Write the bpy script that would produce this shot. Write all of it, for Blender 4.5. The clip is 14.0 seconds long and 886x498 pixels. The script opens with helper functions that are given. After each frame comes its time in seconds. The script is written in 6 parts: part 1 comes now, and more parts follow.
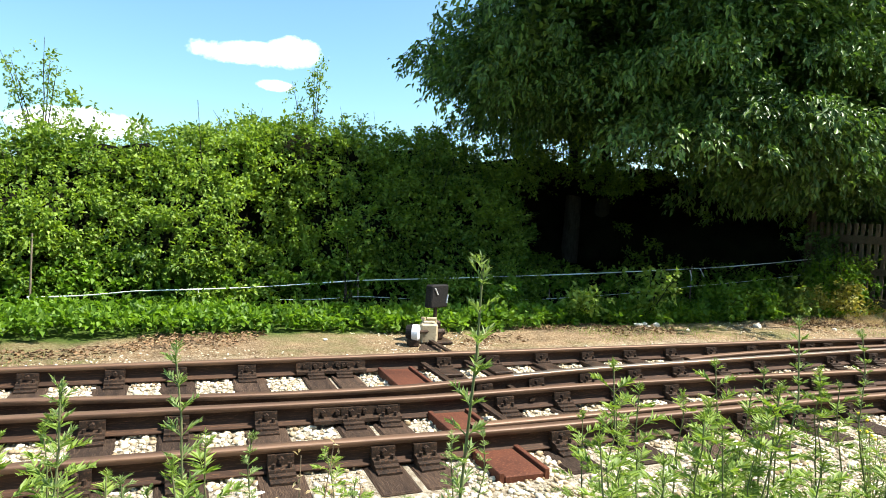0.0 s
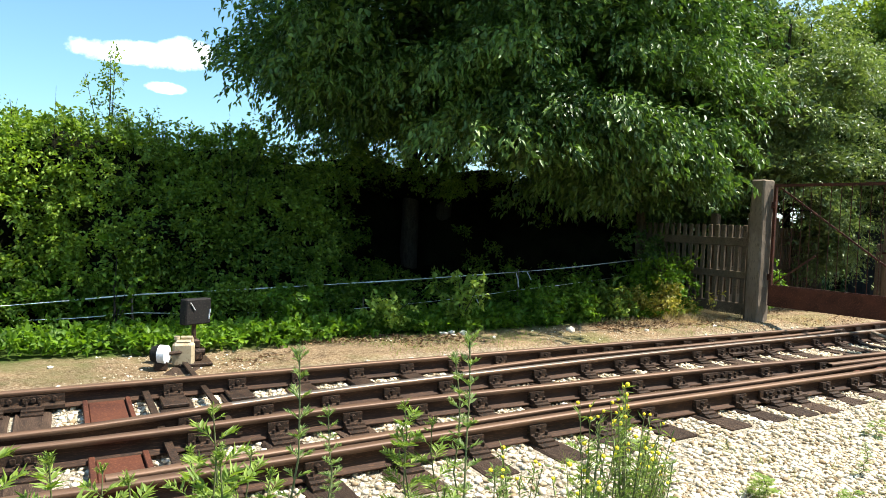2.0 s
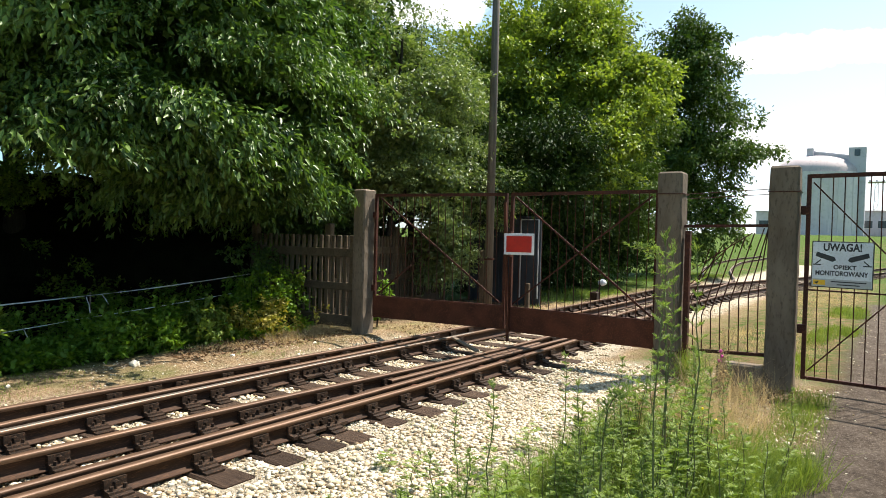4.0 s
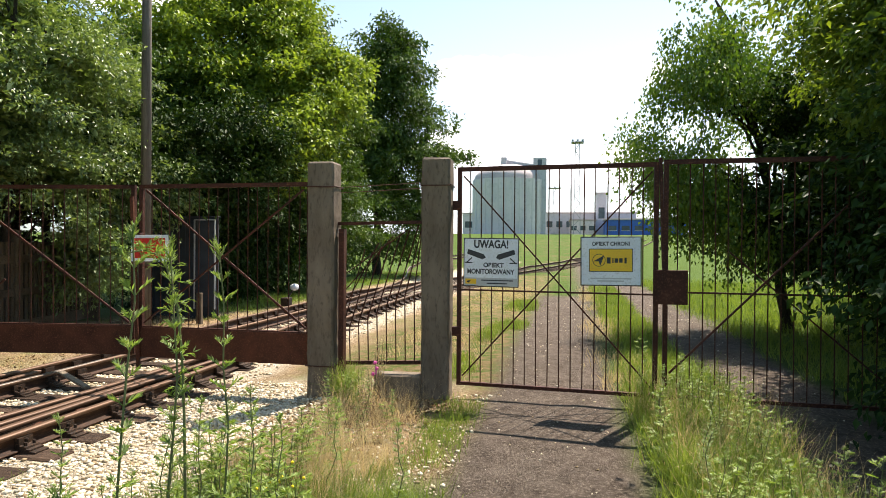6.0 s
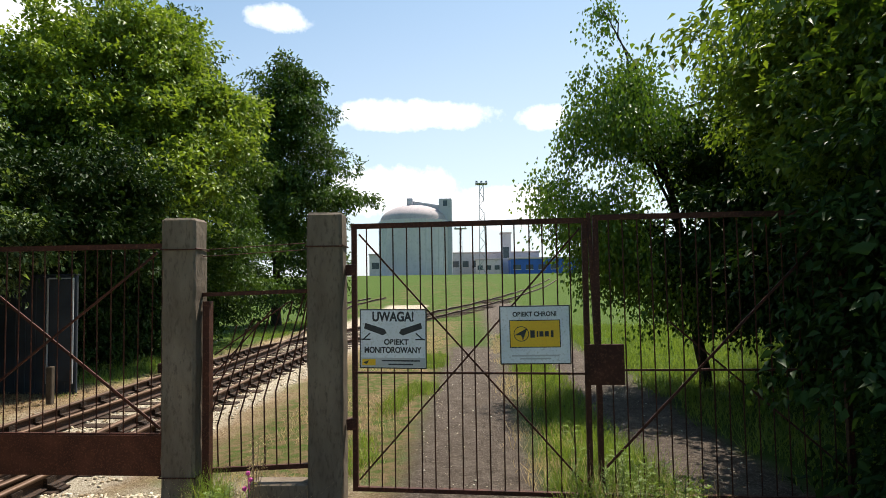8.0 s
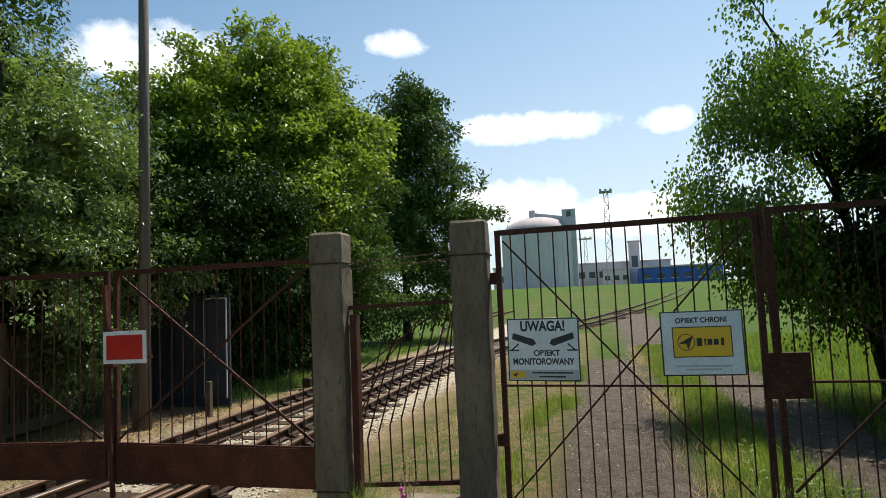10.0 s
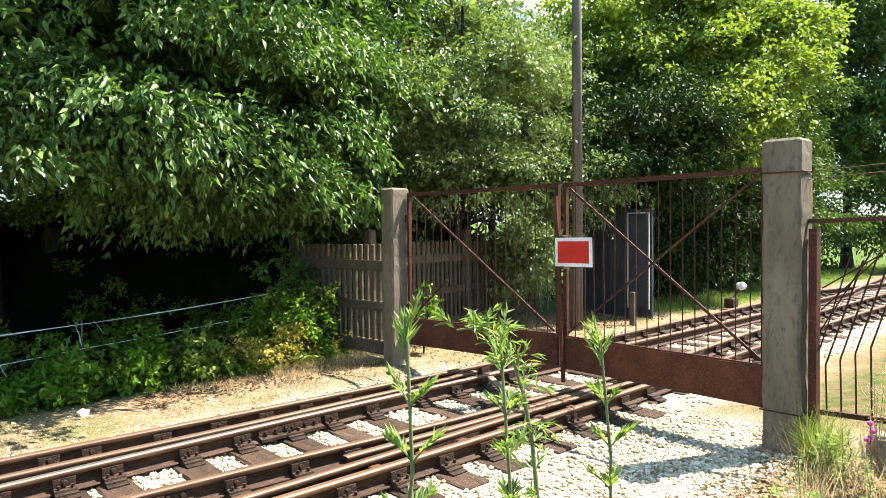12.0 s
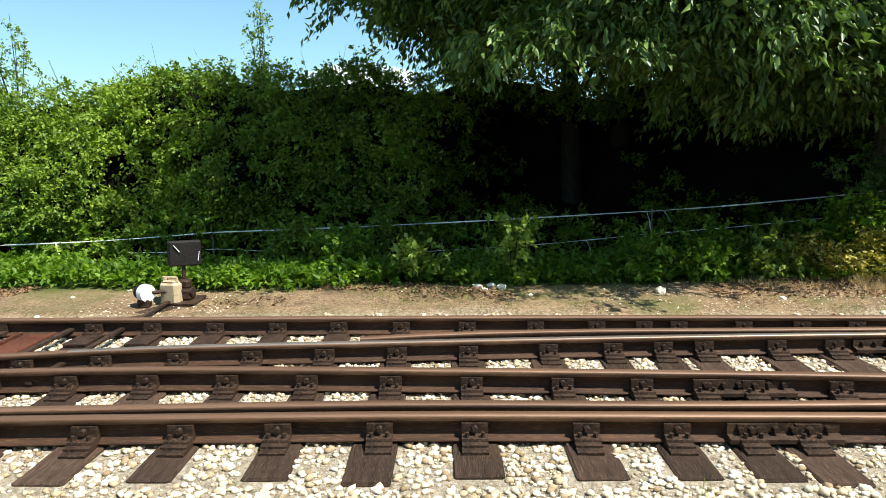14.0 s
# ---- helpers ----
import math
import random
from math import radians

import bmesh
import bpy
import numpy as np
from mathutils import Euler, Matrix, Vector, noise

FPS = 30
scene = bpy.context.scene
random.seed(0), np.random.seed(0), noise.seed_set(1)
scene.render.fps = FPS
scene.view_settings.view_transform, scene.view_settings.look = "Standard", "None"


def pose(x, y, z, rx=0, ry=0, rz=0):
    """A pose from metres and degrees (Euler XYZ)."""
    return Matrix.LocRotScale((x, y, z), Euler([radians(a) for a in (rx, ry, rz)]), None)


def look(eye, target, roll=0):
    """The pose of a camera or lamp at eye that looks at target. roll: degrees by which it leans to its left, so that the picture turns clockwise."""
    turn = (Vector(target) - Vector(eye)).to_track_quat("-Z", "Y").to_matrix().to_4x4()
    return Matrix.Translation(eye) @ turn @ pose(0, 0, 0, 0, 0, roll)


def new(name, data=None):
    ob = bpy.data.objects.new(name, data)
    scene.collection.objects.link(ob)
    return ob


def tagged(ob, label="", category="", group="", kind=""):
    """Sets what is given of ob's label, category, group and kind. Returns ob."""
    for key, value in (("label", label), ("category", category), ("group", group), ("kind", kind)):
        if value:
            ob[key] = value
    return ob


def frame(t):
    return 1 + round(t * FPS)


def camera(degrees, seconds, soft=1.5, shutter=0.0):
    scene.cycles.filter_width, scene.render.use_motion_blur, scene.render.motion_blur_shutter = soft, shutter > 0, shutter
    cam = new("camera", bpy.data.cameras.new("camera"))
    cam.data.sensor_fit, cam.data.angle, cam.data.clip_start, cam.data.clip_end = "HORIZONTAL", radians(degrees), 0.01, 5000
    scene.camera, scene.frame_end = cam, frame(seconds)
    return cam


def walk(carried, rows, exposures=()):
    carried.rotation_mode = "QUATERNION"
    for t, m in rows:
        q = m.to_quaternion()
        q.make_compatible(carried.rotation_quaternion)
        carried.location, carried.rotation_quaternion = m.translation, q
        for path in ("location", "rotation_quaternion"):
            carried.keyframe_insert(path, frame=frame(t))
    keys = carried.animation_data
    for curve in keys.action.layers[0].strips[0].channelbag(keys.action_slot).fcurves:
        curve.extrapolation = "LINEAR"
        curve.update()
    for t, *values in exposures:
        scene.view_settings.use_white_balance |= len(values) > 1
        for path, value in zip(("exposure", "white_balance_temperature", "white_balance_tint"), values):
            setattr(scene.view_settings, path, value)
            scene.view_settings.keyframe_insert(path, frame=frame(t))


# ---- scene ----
cam = camera(67.9, 14.0, soft=0.9)
PATH = [
    (0, (-0.215, 0.117, 1.422), (0.525, 1.971, 1.302), 2.9),
    (0.5, (0.095, 0.166, 1.472), (0.821, 2.026, 1.364), 2.3),
    (1, (0.467, 0.165, 1.461), (1.222, 2.015, 1.36), 1.7),
    (1.5, (0.857, 0.175, 1.443), (1.703, 1.985, 1.345), 2.0),
    (2, (1.39, 0.143, 1.451), (2.391, 1.872, 1.361), 2.2),
    (2.5, (1.945, 0.081, 1.477), (3.158, 1.669, 1.399), 2.1),
    (3, (2.401, 0.015, 1.529), (3.798, 1.446, 1.466), 2.2),
    (3.5, (2.858, -0.086, 1.555), (4.402, 1.185, 1.515), 2.0),
    (3.7, (3.028, -0.111, 1.562), (4.615, 1.105, 1.525), 1.8),
    (6, (4.835, -0.508, 1.562), (6.799, -0.135, 1.547), 0.4),
    (6.5, (5.242, -0.477, 1.604), (7.228, -0.243, 1.615), 0.0),
    (7, (5.592, -0.484, 1.793), (7.587, -0.353, 1.844), -0.3),
    (7.2, (5.705, -0.491, 1.848), (7.702, -0.402, 1.927), -0.2),
    (9.3, (6.248, -0.247, 1.828), (8.227, -0.028, 2.017), -2.4),
    (9.5, (6.263, -0.235, 1.825), (8.235, 0.049, 2.003), -2.6),
    (10, (6.252, -0.202, 1.802), (8.192, 0.258, 1.961), -2.4),
    (10.5, (6.238, -0.14, 1.771), (8.122, 0.52, 1.892), -1.7),
    (11, (6.24, -0.083, 1.758), (8.018, 0.831, 1.828), -1.1),
    (11.5, (6.179, -0.006, 1.771), (7.769, 1.207, 1.775), -0.4),
    (12, (6.001, 0.037, 1.736), (7.346, 1.516, 1.68), -0.6),
    (12.5, (5.852, 0.057, 1.717), (6.909, 1.751, 1.592), -0.7),
    (13, (5.724, 0.12, 1.68), (6.429, 1.982, 1.483), -0.5),
    (13.5, (5.58, 0.23, 1.62), (5.916, 2.184, 1.358), -0.4),
    (14, (5.425, 0.314, 1.591), (5.407, 2.287, 1.261), -0.5),
]
EXPOSURES = [(0.0, 1.4, 6500, 10), (1.5, 1.25, 6500, 10), (2.3, 1.4, 6500, 10), (3.0, 1.3, 6500, 10), (3.5, 1.05, 6600, 11), (6.0, 1.2, 7000, 16), (7.0, 0.95, 6900, 15), (9.5, 0.4, 6500, 10), (10.5, 0.7, 6500, 11), (11.0, 1.45, 6500, 12), (12.0, 2.15, 6600, 13), (12.5, 2.1, 6600, 13), (13.0, 1.85, 6600, 12), (14.0, 1.05, 6500, 10)]
walk(cam, [(t, look(eye, target, roll)) for t, eye, target, roll in PATH], EXPOSURES)

# ---------------------------------------------------------------- sky and sun
SUN_WAY = Vector((0.77, -0.37, 1.48)).normalized()
world = bpy.data.worlds.new("world")
scene.world = world
world.use_nodes = True
wt = world.node_tree
wt.nodes.clear()
sky = wt.nodes.new("ShaderNodeTexSky")
sky.sky_type, sky.sun_disc = "NISHITA", False
sky.sun_elevation = math.asin(SUN_WAY.z)
sky.sun_rotation = math.atan2(SUN_WAY.x, SUN_WAY.y)
sky.air_density, sky.dust_density, sky.ozone_density = 1.0, 1.2, 1.2
wc = wt.nodes.new("ShaderNodeTexCoord")
wn = wt.nodes.new("ShaderNodeTexNoise")
wn.inputs["Scale"].default_value, wn.inputs["Detail"].default_value, wn.inputs["Roughness"].default_value = 17.0, 8.0, 0.66
wt.links.new(wc.outputs["Generated"], wn.inputs["Vector"])


def world_math(op, a, b=None, c=None):
    n = wt.nodes.new("ShaderNodeMath")
    n.operation = op
    for socket, v in zip(n.inputs, (a, b, c)):
        if isinstance(v, (int, float)):
            socket.default_value = v
        elif v is not None:
            wt.links.new(v, socket)
    return n.outputs[0]


def world_dot(v):
    n = wt.nodes.new("ShaderNodeVectorMath")
    n.operation = "DOT_PRODUCT"
    wt.links.new(wc.outputs["Generated"], n.inputs[0])
    n.inputs[1].default_value = v
    return n.outputs["Value"]


# scattered cumulus clouds: direction, half width, half height
CLOUDS = [((0.075, 0.979, 0.205), 0.070, 0.017), ((0.145, 0.970, 0.210), 0.042, 0.022), ((0.12, 0.985, 0.165), 0.025, 0.008), ((-0.13, 0.988, 0.085), 0.08, 0.02), ((0.962, 0.10, 0.252), 0.125, 0.022), ((0.982, 0.125, 0.145), 0.10, 0.036), ((0.755, 0.56, 0.342), 0.11, 0.045),
          ((0.889, 0.265, 0.374), 0.045, 0.018), ((0.963, -0.105, 0.242), 0.035, 0.018), ((0.993, -0.043, 0.114), 0.12, 0.03), ((0.3, -0.9, 0.35), 0.3, 0.07), ((-0.8, -0.4, 0.3), 0.35, 0.08), ((-0.85, 0.45, 0.4), 0.25, 0.06)]
cloud = 0.0
for way, cw, ch in CLOUDS:
    c = Vector(way).normalized()
    across = Vector((-c.y, c.x, 0)).normalized()
    rise = c.cross(across)
    du, dv = world_math("DIVIDE", world_dot(across), cw), world_math("DIVIDE", world_dot(rise), ch)
    q = world_math("ADD", world_math("MULTIPLY", du, du), world_math("MULTIPLY", dv, dv))
    q = world_math("MULTIPLY_ADD", wn.outputs["Fac"], -3.4, world_math("ADD", q, 1.7))
    k = world_math("MULTIPLY_ADD", q, -0.75, 0.95)
    k = world_math("MULTIPLY", k, world_math("GREATER_THAN", world_dot(c), 0.5))
    cloud = world_math("MAXIMUM", k, cloud)
cloud = world_math("MINIMUM", cloud, 1.0)
wx = wt.nodes.new("ShaderNodeMixRGB")
wx.inputs[2].default_value = (14.2, 14.4, 14.8, 1)
wb = wt.nodes.new("ShaderNodeBackground")
wb.inputs["Strength"].default_value = 0.078
wo = wt.nodes.new("ShaderNodeOutputWorld")
wt.links.new(world_math("MAXIMUM", cloud, 0.0), wx.inputs[0])
wtint = wt.nodes.new("ShaderNodeMixRGB")
wtint.blend_type, wtint.inputs[0].default_value, wtint.inputs[2].default_value = "MULTIPLY", 1.0, (0.87, 1.19, 1.25, 1)
wt.links.new(sky.outputs["Color"], wtint.inputs[1])
# summer haze, whitest low down on the sunward side
sunward = world_math("MAXIMUM", world_dot((0.98, -0.2, 0.0)), 0.0)
low = world_math("MAXIMUM", world_math("MULTIPLY_ADD", world_dot((0, 0, 1)), -1.75, 1.0), 0.0)
haze = world_math("MULTIPLY", world_math("MULTIPLY", sunward, sunward), world_math("MULTIPLY", low, 0.75))
wh = wt.nodes.new("ShaderNodeMixRGB")
wh.inputs[2].default_value = (9.0, 9.6, 10.2, 1)
wt.links.new(world_math("MINIMUM", haze, 0.8), wh.inputs[0])
wt.links.new(wtint.outputs["Color"], wh.inputs[1])
wt.links.new(wh.outputs["Color"], wx.inputs[1])
wt.links.new(wx.outputs["Color"], wb.inputs["Color"])
wt.links.new(wb.outputs["Background"], wo.inputs["Surface"])

sun = new("sun", bpy.data.lights.new("sun", "SUN"))
sun.data.energy, sun.data.angle, sun.data.color = 5.0, radians(0.53), (1.0, 0.95, 0.87)
sun.matrix_world = look(SUN_WAY * 60, (0, 0, 0))

# ---------------------------------------------------------------- helpers
rng = np.random.default_rng(7)


def mat_base(name, rough=0.8, metal=0.0):
    m = bpy.data.materials.new(name)
    m.use_nodes = True
    b = m.node_tree.nodes["Principled BSDF"]
    b.inputs["Roughness"].default_value, b.inputs["Metallic"].default_value = rough, metal
    return m, m.node_tree, b


def noise_node(nt, scale, detail=4.0, rough=0.55, coords="Object", stretch=None):
    tc = nt.nodes.new("ShaderNodeTexCoord")
    n = nt.nodes.new("ShaderNodeTexNoise")
    n.inputs["Scale"].default_value, n.inputs["Detail"].default_value, n.inputs["Roughness"].default_value = scale, detail, rough
    if stretch:
        mp = nt.nodes.new("ShaderNodeMapping")
        mp.inputs["Scale"].default_value = stretch
        nt.links.new(tc.outputs[coords], mp.inputs["Vector"])
        nt.links.new(mp.outputs["Vector"], n.inputs["Vector"])
    else:
        nt.links.new(tc.outputs[coords], n.inputs["Vector"])
    return n


def ramp(nt, src, stops):
    r = nt.nodes.new("ShaderNodeValToRGB")
    while len(r.color_ramp.elements) < len(stops):
        r.color_ramp.elements.new(0.5)
    for e, (p, c) in zip(r.color_ramp.elements, stops):
        e.position, e.color = p, (*c, 1)
    nt.links.new(src, r.inputs["Fac"])
    return r.outputs["Color"]


def mix(nt, fac, a, b, kind="MIX"):
    x = nt.nodes.new("ShaderNodeMixRGB")
    x.blend_type = kind
    for socket, v in zip(x.inputs, (fac, a, b)):
        if isinstance(v, (int, float)):
            socket.default_value = v
        elif isinstance(v, tuple):
            socket.default_value = (*v, 1)
        else:
            nt.links.new(v, socket)
    return x.outputs["Color"]


def bump(nt, bsdf, src, strength=0.4, dist=0.02):
    b = nt.nodes.new("ShaderNodeBump")
    b.inputs["Strength"].default_value, b.inputs["Distance"].default_value = strength, dist
    nt.links.new(src, b.inputs["Height"])
    nt.links.new(b.outputs["Normal"], bsdf.inputs["Normal"])


def surface(name, dark, light, wear, scale=6.0, fine=60.0, rough=0.8, metal=0.0, relief=0.4, depth=0.01, stretch=None, coords="Object", vary=0.0):
    """Two-scale mottled surface: broad patches between two colours, fine grain, and patches of wear."""
    m, nt, b = mat_base(name, rough, metal)
    n1 = noise_node(nt, scale, 5, 0.6, coords, stretch)
    n2 = noise_node(nt, fine, 4, 0.65, coords, stretch)
    c = ramp(nt, n1.outputs["Fac"], [(0.32, dark), (0.68, light)])
    w = ramp(nt, n2.outputs["Fac"], [(0.52, (0, 0, 0)), (0.70, (1, 1, 1))])
    c = mix(nt, w, c, wear)
    if vary:
        oi = nt.nodes.new("ShaderNodeObjectInfo")
        v = ramp(nt, oi.outputs["Random"], [(0.0, (1 - vary,) * 3), (1.0, (1 + vary,) * 3)])
        c = mix(nt, 1.0, c, v, "MULTIPLY")
    nt.links.new(c, b.inputs["Base Color"])
    if metal < 0.2 and rough > 0.55:
        b.inputs["Specular IOR Level"].default_value = 0.2
    bump(nt, b, n2.outputs["Fac"], relief, depth)
    return m


def leaf_mat(name, dark, light, back=0.35, gloss=0.45, tint=(1.35, 1.4, 0.55), shine=0.3):
    """Foliage: colour varies leaf by leaf, part of the light comes through the blade."""
    m, nt, b = mat_base(name, gloss)
    g = nt.nodes.new("ShaderNodeNewGeometry")
    c1 = ramp(nt, g.outputs["Random Per Island"], [(0.0, dark), (0.75, light), (1.0, tuple(min(1, v * t) for v, t in zip(light, (1.25, 1.15, 1.0))))])
    n = noise_node(nt, 0.9, 3)
    c = mix(nt, 0.5, c1, ramp(nt, n.outputs["Fac"], [(0.35, dark), (0.7, light)]))
    nt.links.new(c, b.inputs["Base Color"])
    b.inputs["Specular IOR Level"].default_value = shine
    t = nt.nodes.new("ShaderNodeBsdfTranslucent")
    nt.links.new(mix(nt, 1.0, c, tint, "MULTIPLY"), t.inputs["Color"])
    s = nt.nodes.new("ShaderNodeMixShader")
    s.inputs[0].default_value = back
    nt.links.new(b.outputs[0], s.inputs[1])
    nt.links.new(t.outputs[0], s.inputs[2])
    nt.links.new(s.outputs[0], nt.nodes["Material Output"].inputs["Surface"])
    return m


def finish(me, mat, smooth=False):
    for m in mat if isinstance(mat, (list, tuple)) else [mat]:
        me.materials.append(m)
    if smooth:
        me.polygons.foreach_set("use_smooth", [True] * len(me.polygons))
    me.update()
    return me


def np_mesh(name, verts, faces, mat, smooth=False):
    """A mesh from arrays: verts (n, 3), faces (m, 3 or 4)."""
    verts, faces = np.asarray(verts, np.float32), np.asarray(faces, np.int32)
    me = bpy.data.meshes.new(name)
    k = faces.shape[1]
    me.vertices.add(len(verts))
    me.vertices.foreach_set("co", verts.ravel())
    me.loops.add(faces.size)
    me.loops.foreach_set("vertex_index", faces.ravel())
    me.polygons.add(len(faces))
    me.polygons.foreach_set("loop_start", np.arange(0, faces.size, k, dtype=np.int32))
    me.update(calc_edges=True)
    me.validate()
    return finish(me, mat, smooth)


def bm_mesh(name, bm, mat, smooth=False):
    me = bpy.data.meshes.new(name)
    bm.normal_update()
    bm.to_mesh(me)
    bm.free()
    return finish(me, mat, smooth)


def part(name, data, material, parent, label="", smooth=False, at=None):
    """One mesh object under a thing or under a part. data: a bmesh, or a mesh to be shared."""
    me = data if isinstance(data, bpy.types.Mesh) else bm_mesh(name, data, material, smooth)
    ob = new(name, me)
    ob.parent = parent
    if at is not None:
        ob.matrix_basis = at
    if label:
        ob["label"] = label
    return ob


def thing(name, label, category, at=None, group="", kind=""):
    ob = new(name)
    ob.empty_display_size = 0.1
    if at is not None:
        ob.matrix_basis = at if isinstance(at, Matrix) else Matrix.Translation(at)
    return tagged(ob, label, category, group, kind)


def solid(name, data, material, label, category, at=None, group="", kind="", smooth=False):
    me = data if isinstance(data, bpy.types.Mesh) else bm_mesh(name, data, material, smooth)
    ob = new(name, me)
    if at is not None:
        ob.matrix_basis = at if isinstance(at, Matrix) else Matrix.Translation(at)
    return tagged(ob, label, category, group, kind)


def add_box(bm, lo, hi, bevel=0.0, m=None):
    lo, hi = Vector(lo), Vector(hi)
    r = bmesh.ops.create_cube(bm, size=1.0)
    mt = Matrix.Translation((lo + hi) / 2) @ Matrix.Diagonal((*(hi - lo), 1))
    bmesh.ops.transform(bm, matrix=mt, verts=r["verts"])
    if bevel:
        e = list({e for v in r["verts"] for e in v.link_edges})
        r2 = bmesh.ops.bevel(bm, geom=e, offset=bevel, segments=1, affect="EDGES", profile=0.5)
        vs = list({v for f in r2["faces"] for v in f.verts} | {v for v in r["verts"] if v.is_valid})
    else:
        vs = r["verts"]
    if m is not None:
        bmesh.ops.transform(bm, matrix=m, verts=vs)
    return bm


def box(lo, hi, bevel=0.0, m=None):
    return add_box(bmesh.new(), lo, hi, bevel, m)


def add_rod(bm, a, b, r1, r2=None, n=8, caps=True):
    a, b = Vector(a), Vector(b)
    d = b - a
    r = bmesh.ops.create_cone(bm, cap_ends=caps, segments=n, radius1=r1, radius2=r1 if r2 is None else r2, depth=d.length)
    m = Matrix.Translation((a + b) / 2) @ d.to_track_quat("Z", "Y").to_matrix().to_4x4()
    bmesh.ops.transform(bm, matrix=m, verts=r["verts"])
    return bm


def rod(a, b, r1, r2=None, n=8):
    return add_rod(bmesh.new(), a, b, r1, r2, n)


def add_bar(bm, a, b, w, h, up=(0, 0, 1)):
    """A bar of w x h section from a to b."""
    a, b = Vector(a), Vector(b)
    x = (b - a).normalized()
    y = Vector(up).cross(x)
    if y.length < 1e-4:
        y = Vector((0, 1, 0)).cross(x)
    y.normalize()
    z = x.cross(y)
    vs = [bm.verts.new(p + s * y * w / 2 + t * z * h / 2) for p in (a, b) for s, t in ((-1, -1), (1, -1), (1, 1), (-1, 1))]
    for f in ((3, 2, 1, 0), (4, 5, 6, 7), (0, 1, 5, 4), (1, 2, 6, 5), (2, 3, 7, 6), (3, 0, 4, 7)):
        bm.faces.new([vs[i] for i in f])
    return bm


def bar(a, b, w, h, up=(0, 0, 1)):
    return add_bar(bmesh.new(), a, b, w, h, up)


def tube_arrays(path, radii, n=6):
    """Rings along a path, as verts and quad faces."""
    path, vs, fs = np.asarray(path, float), [], []
    for i, p in enumerate(path):
        t = path[min(i + 1, len(path) - 1)] - path[max(i - 1, 0)]
        t = t / (np.linalg.norm(t) + 1e-9)
        u = np.cross(t, (0.31, 0.2, 0.93) if abs(t[2]) < 0.9 else (1, 0, 0))
        u /= np.linalg.norm(u) + 1e-9
        v = np.cross(t, u)
        a = np.linspace(0, 2 * np.pi, n, endpoint=False)
        vs.append(p + radii[i] * (np.cos(a)[:, None] * u + np.sin(a)[:, None] * v))
    for i in range(len(path) - 1):
        for k in range(n):
            fs.append((i * n + k, i * n + (k + 1) % n, (i + 1) * n + (k + 1) % n, (i + 1) * n + k))
    return np.concatenate(vs), np.array(fs)


def join_arrays(pieces):
    vs, fs, off = [], [], 0
    for v, f in pieces:
        vs.append(v)
        fs.append(f + off)
        off += len(v)
    return np.concatenate(vs), np.concatenate(fs)


def unit(v):
    return v / (np.linalg.norm(v, axis=-1, keepdims=True) + 1e-9)


def leaf_arrays(pos, way, length, width, fold=0.25, curl=0.15, g=None):
    """Folded pointed blades: base at pos, tip along way. Four corners, two triangles each."""
    g = g or rng
    n = len(pos)
    way = unit(way)
    side = unit(np.cross(way, unit(g.normal(size=(n, 3)) * 0.55 + (0, 0, 1.0))))
    up = np.cross(side, way)
    length = np.broadcast_to(length, n)[:, None]
    width = np.broadcast_to(width, n)[:, None]
    mid = pos + way * length * 0.42
    a = mid + side * width * 0.5 + up * width * fold
    b = mid - side * width * 0.5 + up * width * fold
    tip = pos + way * length - up * length * curl
    vs = np.stack([pos, a, tip, b], 1).reshape(-1, 3)
    i = np.arange(n)[:, None] * 4
    fs = np.concatenate([i + (0, 2, 1), i + (0, 3, 2)], 1).reshape(-1, 3)
    return vs, fs


def blade_arrays(pos, way, length, width, bend, g):
    """Thin grass blades in two lengths, the upper one bending over. Five corners, three triangles each."""
    n = len(pos)
    way = unit(way)
    side = unit(np.cross(way, unit(g.normal(size=(n, 3)))))
    over = np.cross(side, way)
    length, width = np.broadcast_to(length, n)[:, None], np.broadcast_to(width, n)[:, None]
    mid = pos + way * length * 0.55
    tip = mid + unit(way * 0.8 + over * bend * g.uniform(0.3, 1.6, (n, 1)) - np.array((0, 0, 0.15))) * length * 0.45
    w = side * width * 0.5
    vs = np.stack([pos - w, pos + w, mid + w * 0.8, mid - w * 0.8, tip], 1).reshape(-1, 3)
    i = np.arange(n)[:, None] * 5
    fs = np.concatenate([i + (0, 1, 2), i + (0, 2, 3), i + (3, 2, 4)], 1).reshape(-1, 3)
    return vs, fs


def value_noise(p, seed=0):
    """Smooth 3D noise of points (n, 3), about -1 to 1."""
    p = np.asarray(p, float)
    i = np.floor(p).astype(np.int64)
    f = p - i
    f = f * f * (3 - 2 * f)
    out = 0
    for dx in (0, 1):
        for dy in (0, 1):
            for dz in (0, 1):
                h = (i[:, 0] + dx) * 374761393 + (i[:, 1] + dy) * 668265263 + (i[:, 2] + dz) * 2147483647 + seed * 974711
                h = (h ^ (h >> 13)) * 1274126177
                h = ((h ^ (h >> 16)) & 0xFFFF) / 32767.5 - 1
                w = (f[:, 0] if dx else 1 - f[:, 0]) * (f[:, 1] if dy else 1 - f[:, 1]) * (f[:, 2] if dz else 1 - f[:, 2])
                out = out + w * h
    return out


